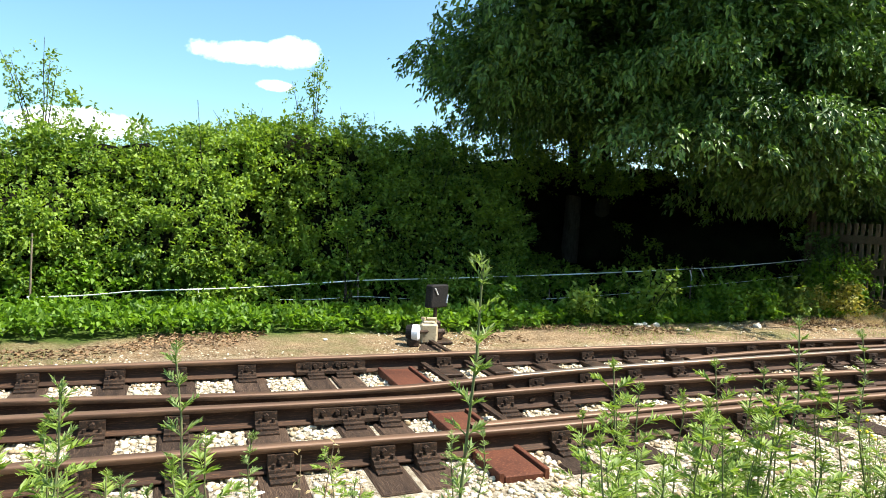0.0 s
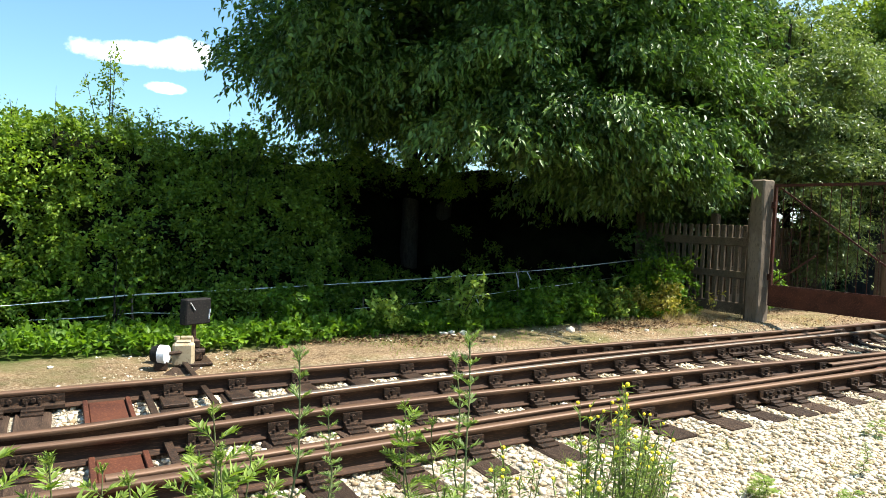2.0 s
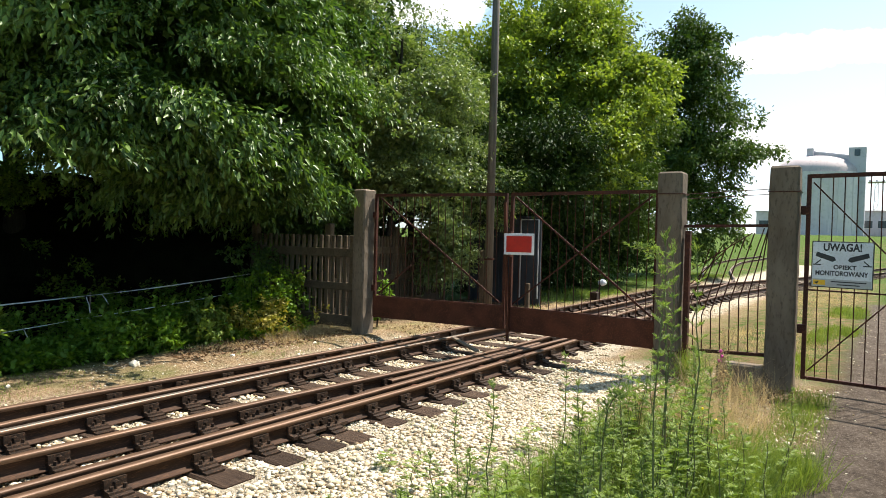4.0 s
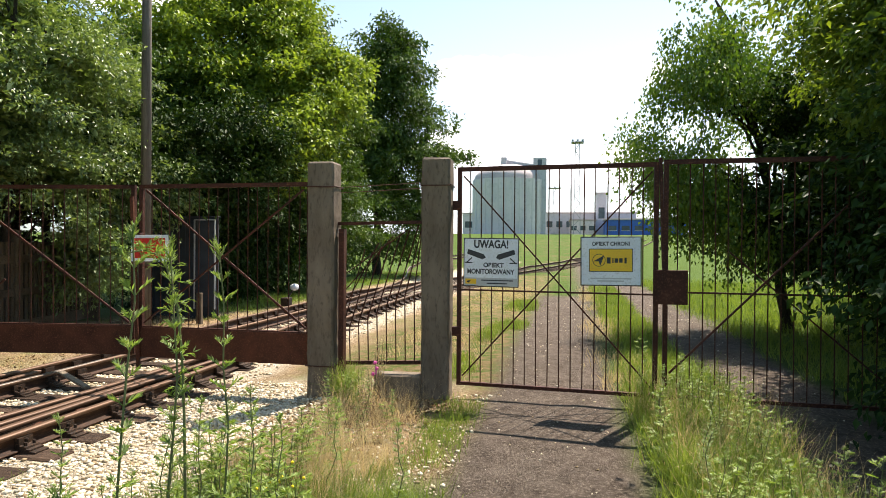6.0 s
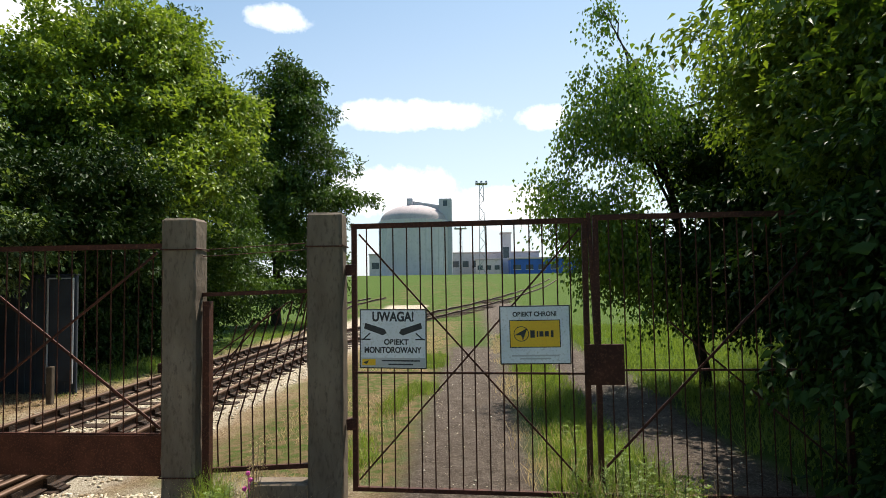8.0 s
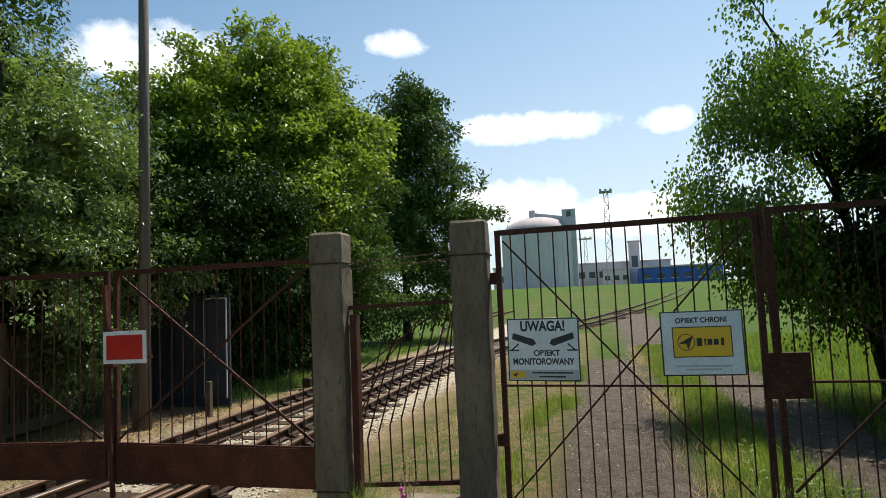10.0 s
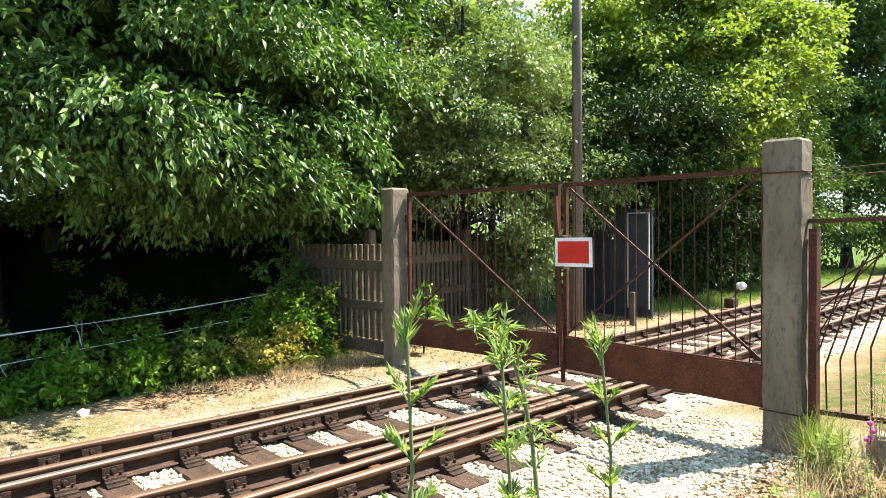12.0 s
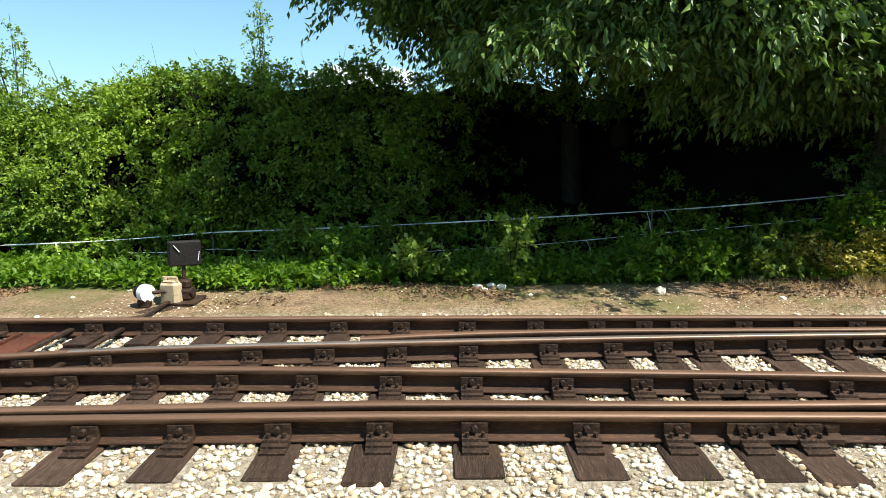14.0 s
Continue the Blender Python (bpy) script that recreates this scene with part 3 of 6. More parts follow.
def chair_mesh():
    """Tie plate with a stepped shoe and jaws gripping the web, one casting."""
    half = [(0.20, -0.006), (0.20, 0.008), (0.15, 0.012), (0.15, 0.026), (0.115, 0.030), (0.112, 0.046), (0.052, 0.052), (0.050, 0.112), (0.012, 0.112), (0.010, 0.028)]
    ring = half + [(-y, z) for y, z in reversed(half)]
    bm = bmesh.new()
    for w0, w1, pts in ((-0.075, 0.075, ring),):
        f = bm.faces.new([bm.verts.new((w0, y, z)) for y, z in pts])
        r = bmesh.ops.extrude_face_region(bm, geom=[f])
        bmesh.ops.translate(bm, verts=[v for v in r["geom"] if isinstance(v, bmesh.types.BMVert)], vec=(w1 - w0, 0, 0))
    bmesh.ops.recalc_face_normals(bm, faces=bm.faces)
    return bm_mesh("rail_chair", bm, M_CHAIR)


def bolt_mesh(r, length):
    bm = rod((0, 0, 0), (0, 0, length), r, r * 0.9, 6)
    return bm_mesh("bolt", bm, M_CHAIR)


CHAIR, BOLT, SPIKE = chair_mesh(), bolt_mesh(0.020, 0.032), bolt_mesh(0.014, 0.034)
for pts, lo, hi in ((R_FAR, -5, 12.5), (R_BLADE, 2.0, 12.5), (R_MID, -5, 12.5), (R_NEAR, -5, 12.5), (R_FAR, 12.5, 26), (R_MID, 12.5, 26), (R_NEAR, 12.5, 26)):
    for sx in SLEEP_X:
        if lo < sx < hi:
            m = pose(sx + g.uniform(-0.015, 0.015), rail_y(pts, sx), -0.092, 0, 0, g.uniform(-2, 2))
            c = part("rail_chair", CHAIR, None, track, "black oily iron rail chair", at=m)
            if -1.5 < sx < 12:
                part("bolt", BOLT, None, c, at=pose(0, -0.049, 0.084, 90))
                for k in (-1, 1):
                    part("bolt", SPIKE, None, c, at=pose(0.045 * k, -0.088, 0.042))


def fishplate_mesh(s):
    ring = [(0.012, 0.112), (0.036, 0.110), (0.038, 0.05), (0.10, 0.04), (0.10, 0.014), (0.012, 0.018)]
    bm = bmesh.new()
    f = bm.faces.new([bm.verts.new((-0.32, s * y, z)) for y, z in ring])
    r = bmesh.ops.extrude_face_region(bm, geom=[f])
    bmesh.ops.translate(bm, verts=[v for v in r["geom"] if isinstance(v, bmesh.types.BMVert)], vec=(0.64, 0, 0))
    bmesh.ops.recalc_face_normals(bm, faces=bm.faces)
    return bm_mesh("fishplate", bm, M_CHAIR)


FISH = {s: fishplate_mesh(s) for s in (-1, 1)}
for pts, jx in ((R_FAR, 1.1), (R_MID, 1.0), (R_NEAR, 7.33), (R_MID, 7.42), (R_BLADE, 9.0), (R_FAR, -1.9), (R_NEAR2, 9.75)):
    for s in (-1, 1):
        f = part("fishplate", FISH[s], None, track, "dark bolted joint plate", at=pose(jx, rail_y(pts, jx), -0.089))
        for k in (-0.25, -0.15, -0.05, 0.05, 0.15, 0.25):
            part("bolt", BOLT, None, f, at=pose(k, 0.034 * s, 0.08, -90 * s))

# spacer blocks between the closely laid rails by the gate
for bx in (8.9, 9.35, 9.8, 10.3, 10.8, 11.3):
    part("spacer_block", box((bx - 0.05, 3.91, -0.06), (bx + 0.05, 4.03, 0.03), 0.008), M_RUST, track, "rusty iron spacer block")
    part("spacer_block", box((bx - 0.05, 5.49, -0.06), (bx + 0.05, 5.61, 0.03), 0.008), M_RUST, track, "rusty iron spacer block")

# rusty steel trough sleepers at the switch toes
for lo, hi in ((4.03, 4.66), (4.98, 6.02), (3.45, 3.86)):
    bm = box((-0.13, lo, -0.13), (0.13, hi, -0.068), 0.006)
    add_box(bm, (-0.17, lo, -0.13), (-0.135, hi, -0.045), 0.004)
    add_box(bm, (0.135, lo, -0.13), (0.17, hi, -0.045), 0.004)
    part("steel_sleeper", bm, M_RUST, track, "rust-brown steel trough sleeper", at=pose(1.71, 0, 0))
# stretcher bars and slide plates
part("stretcher_bar", bar((2.0, 3.9, -0.03), (2.0, 6.05, -0.03), 0.05, 0.022), M_CHAIR, track)
part("stretcher_bar", bar((2.46, 4.7, -0.03), (2.46, 7.05, -0.03), 0.045, 0.022), M_CHAIR, track)
for sx in (2.2, 2.73, 3.3, 3.87, 4.43):
    part("slide_plate", box((sx - 0.1, 5.72, -0.094), (sx + 0.1, 6.02, -0.066), 0.005), M_CHAIR, track)
    part("slide_plate", box((sx - 0.1, 4.76, -0.094), (sx + 0.1, 5.02, -0.066), 0.005), M_CHAIR, track)

# single far tracks beyond the gate
far = thing("railway_track", "rusty railway track curving away through grass", "railway track", (0, 0, -0.05))
F1 = [(25.5, 6.383), (36, 4.6), (50, 1.6), (66, -2.2), (90, -7.5), (125, -14)]
F2 = [(25.5, 4.167), (36, 2.9), (50, 0.1), (66, -3.7), (90, -9.0), (125, -15.5)]
F3 = [(25.5, 5.661), (34, 6.8), (44, 9.0), (56, 10.4), (70, 9.6)]
F4 = [(25.5, 4.888), (34, 5.5), (44, 7.5), (56, 8.9), (70, 8.1)]
for f in (F1, F2, F3, F4):
    rail(far, f, step=1.0)
for i in range(60):
    sx = 26.9 + 0.66 * i
    sy = (rail_y(F1, sx) + rail_y(F2, sx)) / 2
    part("sleeper", SLEEPERS[i % 5], None, far, at=pose(sx, sy, -0.096 + float(ground_z(sx, sy) + 0.16) * float(smooth01(30, 40, sx)), 0, 0, -13 * float(smooth01(26, 40, sx))))

# ---------------------------------------------------------------- gate posts
def post(at, sx, sy, top, seed, wires=()):
    g = random.Random(seed)
    bm = box((-sx / 2, -sy / 2, -0.25), (sx / 2, sy / 2, top), 0.022)
    bmesh.ops.subdivide_edges(bm, edges=[e for e in bm.edges if abs((e.verts[0].co - e.verts[1].co).z) > 1], cuts=22)
    for v in bm.verts:
        v.co += Vector((g.uniform(-0.006, 0.006), g.uniform(-0.006, 0.006), g.uniform(-0.004, 0.002)))
    t = thing("gate_post", "weathered grey concrete gate post with chipped edges", "post", at)
    part("post_body", bm, M_CONC, t)
    for z in wires:
        bm = bmesh.new()
        c = [(-sx / 2 - 0.008, -sy / 2 - 0.008), (sx / 2 + 0.008, -sy / 2 - 0.008), (sx / 2 + 0.008, sy / 2 + 0.008), (-sx / 2 - 0.008, sy / 2 + 0.008)]
        for a, b in zip(c, c[1:] + c[:1]):
            add_rod(bm, (*a, z + g.uniform(-0.012, 0.012)), (*b, z + g.uniform(-0.012, 0.012)), 0.006, None, 5)
        part("wire_tie", bm, M_RUSTDARK, t, "rusty wire wound round the post")
    return t


POST_1 = post((11.49, 7.02, 0), 0.30, 0.24, 2.31, 1)
POST_2 = post((11.775, 2.15, 0), 0.28, 0.30, 2.455, 2, (2.18, 0.22))
POST_3 = post((11.85, 0.885, 0), 0.26, 0.31, 2.49, 3, (2.2,))


# ---------------------------------------------------------------- gates
def leaf_frame(a, b):
    """Places along a gate leaf: s from 0 to 1 between the hinge and the lock edge, o towards the road."""
    a, b = Vector((*a, 0)), Vector((*b, 0))
    d = (b - a).normalized()
    n = Vector((-d.y, d.x, 0))
    if n.x > 0:
        n = -n
    return lambda s, z, o=0.0: a + (b - a) * s + n * o + Vector((0, 0, z))


def gate_leaf(label, a, b, z0, z1, bars, panel=None, braces=(), mid=None, frame_w=0.045, r=0.006, seed=0):
    g = random.Random(seed)
    at = leaf_frame(a, b)
    t = thing("metal_gate", label, "gate")
    part("frame_bar", bar(at(0, z1), at(1, z1), frame_w, frame_w), M_RUSTDARK, t)
    part("frame_bar", bar(at(0, z0), at(1, z0), frame_w, frame_w * 0.8), M_RUSTDARK, t)
    for s in (0, 1):
        part("stile", bar(at(s, z0 - 0.02), at(s, z1 + 0.02), frame_w, frame_w, (1, 0, 0)), M_RUSTDARK, t)
    low = z0
    if panel:
        low = panel
        o = 0.028
        bm = bmesh.new()
        lo, hi = at(0.0, z0 - 0.03, o), at(1.0, panel, o)
        add_bar(bm, Vector((lo.x, lo.y, (z0 - 0.03 + panel) / 2)), Vector((hi.x, hi.y, (z0 - 0.03 + panel) / 2)), 0.006, panel - z0 + 0.03)
        part("kick_panel", bm, M_RUST, t, "solid rust-brown sheet panel")
        part("frame_bar", bar(at(0, panel), at(1, panel), 0.03, 0.03), M_RUSTDARK, t)
    for i in range(bars):
        s = (i + 1) / (bars + 1)
        k = g.uniform(-0.006, 0.006)
        part("upright_bar", rod(at(s, low), at(s + k, z1), r, None, 6), M_RUSTDARK, t)
    if mid:
        part("cross_bar", bar(at(0, mid), at(1, mid), 0.018, 0.018), M_RUSTDARK, t)
    for (s0, h0), (s1, h1), w in braces:
        o = 0.016 if h1 > h0 else -0.016
        part("brace", bar(at(s0, h0, o), at(s1, h1, o), 0.012, w), M_RUSTDARK, t)
    return t, at


GATE_A, at_a = gate_leaf("rusty barred railway gate leaf, closed, with a sheet kick panel", (11.60, 6.86), (11.86, 4.58), 0.25, 2.22, 15, 0.56, (((0.03, 2.18), (0.97, 0.6), 0.025), ((0.03, 0.6), (0.3, 1.1), 0.025)), seed=1)
GATE_B, at_b = gate_leaf("rusty barred railway gate leaf, closed, with a sheet kick panel", (11.87, 4.48), (11.78, 2.33), 0.23, 2.22, 16, 0.55, (((0.02, 2.18), (0.98, 0.6), 0.025), ((0.02, 0.6), (0.97, 2.16), 0.02)), seed=2)
part("prop_bar", bar((11.80, 4.47, 0.06), (11.82, 4.58, 2.1), 0.04, 0.03, (1, 0, 0)), M_RUST, GATE_A, "leaning rust-red angle bar")
GATE_C, at_c = gate_leaf("dark rusty barred road gate leaf, chained shut", (11.87, 0.645), (11.68, -1.37), 0.06, 2.37, 16, None, (((0.02, 2.30), (0.98, 0.14), 0.015), ((0.02, 0.14), (0.98, 2.30), 0.015)), 1.07, seed=3)
GATE_D, at_d = gate_leaf("dark rusty barred road gate leaf half hidden by a bush", (11.665, -1.46), (11.58, -3.45), 0.06, 2.39, 16, None, (((0.02, 0.3), (0.98, 2.3), 0.02), ((0.3, 1.5), (0.98, 0.3), 0.015)), 1.1, seed=4)
for ob, f, zz in ((GATE_C, at_c, 1.98), (GATE_C, at_c, 0.62)):
    part("hinge", box((-0.04, -0.02, -0.05), (0.04, 0.075, 0.05), 0.006), M_RUSTDARK, ob, at=Matrix.Translation(f(0, zz)))
for zz in (1.9, 0.7):
    part("hinge", box((-0.04, -0.02, -0.05), (0.04, 0.075, 0.05), 0.006), M_RUSTDARK, GATE_A, at=Matrix.Translation(at_a(0, zz)))
part("lock_plate", box((-0.035, -0.20, -0.17), (-0.02, 0.13, 0.17), 0.004), M_RUSTDARK, GATE_D, "dark red sheet lock cover", at=pose(11.665, -1.47, 1.15))
part("meeting_stile", bar((11.645, -1.445, 1.2), (11.665, -1.405, 2.43), 0.03, 0.04, (1, 0, 0)), M_RUSTDARK, GATE_D)

# bent grille between the two middle posts
infill = thing("bent_grille", "bent rusty bar grille between two concrete posts", "fence")
part("frame_bar", bar((11.8, 2.0, 1.78), (11.84, 1.04, 1.80), 0.035, 0.035), M_RUSTDARK, infill)
part("frame_bar", bar((11.8, 1.9, 0.24), (11.84, 1.04, 0.27), 0.04, 0.04), M_RUSTDARK, infill)
part("channel_post", bar((11.79, 1.945, 0.0), (11.79, 1.945, 1.72), 0.06, 0.09, (1, 0, 0)), M_RUSTDARK, infill, "dark rusty steel channel")
for i in range(8):
    y0 = 1.86 - 0.105 * i
    z1 = 0.62 + 0.06 * i
    bm = rod((11.82, y0, 0.25), (11.82, y0 + 0.01, z1), 0.007, None, 6)
    add_rod(bm, (11.82, y0 + 0.01, z1), (11.85, max(y0 - 0.24, 1.05), min(1.78, z1 + 0.85)), 0.007, None, 6)
    part("bent_bar", bm, M_RUSTDARK, infill)
for i in range(4):
    part("bent_bar", rod((11.83, 1.93 - 0.01 * i, 0.7 + 0.18 * i), (11.83, 1.70 - 0.16 * i, 1.50 + 0.07 * i), 0.006, None, 6), M_RUSTDARK, infill)
part("plinth", box((11.72, 1.04, -0.2), (11.95, 1.56, 0.14), 0.015), M_CONC, infill, "low concrete plinth")
for z in (2.12, 2.18):
    part("wire", rod((11.8, 2.0, z), (11.85, 1.04, z + 0.05), 0.004, None, 5), M_RUSTDARK, infill)


# ---------------------------------------------------------------- signs
def text_mesh(body, size, mat, width):
    cu = bpy.data.curves.new("lettering", "FONT")
    cu.body, cu.size, cu.align_x, cu.align_y, cu.extrude, cu.offset = body, size, "CENTER", "CENTER", 0.0008, 0.035 * size
    ob = bpy.data.objects.new("lettering", cu)
    me = bpy.data.meshes.new_from_object(ob)
    bpy.data.objects.remove(ob)
    xs = [v.co.x for v in me.vertices]
    k = width / (max(xs) - min(xs))
    mx = (max(xs) + min(xs)) / 2
    for v in me.vertices:
        v.co.x = (v.co.x - mx) * k
    me.materials.clear()
    return finish(me, mat)


def plate(w, h, d=0.004, corner=0.0):
    return box((-w / 2, -h / 2, 0), (w / 2, h / 2, d), corner)


def sign_board(name, label, w, h, m):
    t = thing(name, label, "sign", m)
    part("edge", plate(w, h, 0.006, 0.002), M_INK, t, "black edge")
    part("panel", plate(w - 0.022, h - 0.022, 0.004, 0.001), M_WHITE, t, at=pose(0, 0, 0.0055))
    return t


def facing(f, s, z, o, tilt=0.0):
    """A pose on a gate leaf whose +x runs to the viewer's right, +y up and +z towards the road."""
    a, b = f(0, 0), f(1, 0)
    x = (b - a).normalized()
    up = Vector((0, 0, 1))
    n = x.cross(up)
    r = Matrix((x, up, n)).transposed().to_4x4()
    return Matrix.Translation(f(s, z, o)) @ r @ pose(0, 0, 0, 0, 0, tilt)


def ngon(points, d=0.0015):
    bm = bmesh.new()
    f = bm.faces.new([bm.verts.new((*p, 0)) for p in points])
    r = bmesh.ops.extrude_face_region(bm, geom=[f])
    bmesh.ops.translate(bm, verts=[v for v in r["geom"] if isinstance(v, bmesh.types.BMVert)], vec=(0, 0, d))
    bmesh.ops.recalc_face_normals(bm, faces=bm.faces)
    return bm


Z1 = 0.010
uw = sign_board("warning_sign", "white CCTV warning sign with black Polish lettering on a gate", 0.60, 0.52, facing(at_c, 0.175, 1.37, 0.03, -0.5))
part("lettering", text_mesh("UWAGA!", 0.115, M_INK, 0.37), None, uw, at=pose(0.0, 0.19, Z1))
part("lettering", text_mesh("OBIEKT", 0.066, M_INK, 0.22), None, uw, at=pose(0.03, -0.03, Z1))
part("lettering", text_mesh("MONITOROWANY", 0.072, M_INK, 0.51), None, uw, at=pose(0, -0.10, Z1))
for s in (-1, 1):
    cctv = ngon([(-0.10, 0.035), (0.075, -0.02), (0.095, -0.055), (0.06, -0.075), (-0.11, -0.015)])
    cm = Matrix.Diagonal((1, 1, 1, 1)) if s < 0 else Matrix.Diagonal((-1, 1, 1, 1))
    bmesh.ops.transform(cctv, matrix=cm, verts=cctv.verts)
    if s > 0:
        bmesh.ops.reverse_faces(cctv, faces=cctv.faces)
    part("camera_symbol", cctv, M_INK, uw, "black camera pictogram", at=pose(0.15 * s, 0.105, Z1))
    part("bracket_symbol", bar((0.205 * s, 0.05, 0.0007), (0.265 * s, -0.005, 0.0007), 0.012, 0.0014), M_INK, uw, at=pose(0, 0, Z1))
    part("bracket_symbol", bar((0.20 * s, -0.005, 0.0007), (0.285 * s, -0.005, 0.0007), 0.012, 0.0014), M_INK, uw, at=pose(0, 0, Z1))
part("footer_band", plate(0.57, 0.08, 0.0012), M_GREYBAND, uw, "grey footer band", at=pose(0, -0.205, 0.0096))
part("logo_patch", plate(0.12, 0.055, 0.0012), M_YELLOW, uw, "yellow logo patch", at=pose(-0.215, -0.205, 0.011))
part("logo_mark", ngon([(-0.03, 0), (0.02, 0.015), (0.0, -0.018)]), M_INK, uw, at=pose(-0.235, -0.205, 0.0124))
for k, (w, yy) in enumerate(((0.34, -0.19), (0.22, -0.222))):
    part("unreadable_line", plate(w, 0.012, 0.001), M_INK, uw, at=pose(0.07, yy, 0.011))

pi = sign_board("security_sign", "white security sign with a yellow panel, warped, on a gate", 0.60, 0.50, facing(at_c, 0.785, 1.40, 0.03, 0.5))
part("lettering", text_mesh("OBIEKT CHRONI", 0.055, M_INK, 0.37), None, pi, at=pose(0, 0.175, Z1))
part("logo_panel", plate(0.43, 0.235, 0.0015, 0.0004), M_INK, pi, at=pose(0, 0.01, 0.0096))
part("logo_panel", plate(0.415, 0.22, 0.0015, 0.0004), M_YELLOW, pi, "yellow logo panel", at=pose(0, 0.01, 0.0112))
ring = bmesh.new()
for k in range(24):
    a0, a1 = 2 * math.pi * k / 24, 2 * math.pi * (k + 1) / 24
    add_bar(ring, (0.062 * math.cos(a0), 0.062 * math.sin(a0), 0), (0.062 * math.cos(a1), 0.062 * math.sin(a1), 0), 0.006, 0.0014)
part("logo_ring", ring, M_INK, pi, at=pose(-0.115, 0.01, 0.0135))
part("logo_mark", ngon([(-0.06, -0.012), (0.052, 0.05), (0.012, -0.058), (-0.002, -0.012)]), M_INK, pi, at=pose(-0.115, 0.01, 0.0128))
for k, (x0, w, h) in enumerate(((-0.02, 0.038, 0.062), (0.022, 0.012, 0.05), (0.055, 0.034, 0.045), (0.10, 0.034, 0.045), (0.145, 0.022, 0.058))):
    part("logo_mark", plate(w, h, 0.0012), M_INK, pi, at=pose(x0, 0.008, 0.0128))
for k, (w, yy) in enumerate(((0.40, -0.175), (0.26, -0.2))):
    part("unreadable_line", plate(w, 0.014, 0.001), M_GREYBAND, pi, at=pose(0, yy, 0.0096))

red = thing("stop_board", "red rectangular stop board with a white border on a railway gate", "sign", facing(at_b, 0.085, 1.49, 0.10, 0.5))
part("panel", plate(0.50, 0.31, 0.006, 0.002), M_WHITE, red, "white border")
part("panel", plate(0.42, 0.235, 0.003, 0.001), M_RED, red, "red field", at=pose(0, 0, 0.006))
part("bracket", box((-0.03, -0.19, -0.09), (0.03, 0.18, -0.001), 0.004), M_RUSTDARK, red, at=pose(-0.17, 0, 0))


# ---------------------------------------------------------------- precast concrete fence
def concrete_fence(label, a, b, top, n_panels):
    a, b = Vector((*a, 0)), Vector((*b, 0))
    d = (b - a) / n_panels
    t = thing("concrete_fence", label, "fence")
    ang = math.degrees(math.atan2(d.y, d.x))
    slat = bm_mesh("slat", box((-0.036, -0.022, 0.0), (0.036, 0.022, top - 0.32), 0.01), M_CONCPALE)
    for i in range(n_panels + 1):
        p = a + d * i
        part("fence_post", box((-0.07, -0.07, -0.3), (0.07, 0.07, top + 0.08), 0.02), M_CONCPALE, t, at=pose(p.x, p.y, 0, 0, 0, ang))
    for i in range(n_panels):
        p = a + d * i
        for z0, z1 in ((0.0, 0.2), (0.62, 0.75), (1.18, 1.33)):
            part("rail_beam", box((0.07, -0.03, z0), (d.length - 0.07, 0.03, z1), 0.012), M_CONCPALE, t, at=pose(p.x, p.y, 0, 0, 0, ang))
        k = int((d.length - 0.14) / 0.125)
        for j in range(k):
            q = p + d.normalized() * (0.14 + j * (d.length - 0.24) / max(1, k - 1))
            part("slat", slat, None, t, at=pose(q.x, q.y, 0.19, 0, 0, ang))
    return t


concrete_fence("precast concrete palisade fence, mossy, beside a gate post", (11.58, 7.22), (11.42, 9.6), 1.68, 1)
concrete_fence("precast concrete palisade fence overgrown with leaves", (12.0, 8.3), (17.0, 9.2), 1.68, 2)

# ---------------------------------------------------------------- utility pole, shed, bits behind the gate
pole = thing("utility_pole", "tall grey wooden utility pole", "pole", (15.5, 6.98, 0))
part("shaft", rod((0, 0, -0.3), (0.02, 0.0, 10.5), 0.095, 0.07, 14), M_POLE, pole, smooth=True)
part("footing", box((-0.07, 0.08, -0.3), (0.07, 0.2, 1.3), 0.02), M_CONCPALE, pole, "concrete footing beam")
part("band", rod((0, 0, 1.1), (0, 0, 1.14), 0.115, None, 14), M_RUSTDARK, pole)

shed = thing("metal_shed", "grey sheet-metal shed half hidden in foliage", "shed", (17.9, 7.9, -0.1))
part("wall", box((0, -0.97, 0), (0.06, 1.1, 2.2), 0.01), M_SHED, shed)
for k in range(11):
    part("rib", box((-0.012, -0.96 + 0.19 * k, 0.02), (0.0, -0.92 + 0.19 * k, 2.18), 0.003), M_SHED, shed)
part("roof", box((-0.03, -0.99, 2.2), (0.09, 1.2, 2.23), 0.01), M_SHED, shed)
door = part("door", box((-0.04, -0.9, 0.25), (-0.014, -0.48, 2.12), 0.006), M_SHED, shed, "plain metal door")
for a, b in (((-0.93, 0.22), (-0.93, 2.15)), ((-0.45, 0.22), (-0.45, 2.15)), ((-0.93, 2.15), (-0.45, 2.15))):
    part("door_frame", bar((-0.05, a[0], a[1]), (-0.05, b[0], b[1]), 0.025, 0.025, (1, 0, 0)), M_GREYBAND, shed, "pale steel door frame")
solid("marker_post", box((-0.05, -0.05, -0.2), (0.05, 0.05, 0.55), 0.012), M_CONCPALE, "short pale concrete marker post beside the tracks", "post", (16.9, 6.75, 0))
lamp2 = thing("switch_stand", "dark iron switch stand with a white weight beside the tracks", "switch stand", (20.6, 6.55, -0.05))
part("frame", box((-0.15, -0.1, 0), (0.15, 0.1, 0.22), 0.02), M_CHAIR, lamp2)
part("lever", rod((0, 0, 0.15), (0.32, -0.05, 0.42), 0.02, None, 8), M_CHAIR, lamp2)
wt2 = bmesh.new()
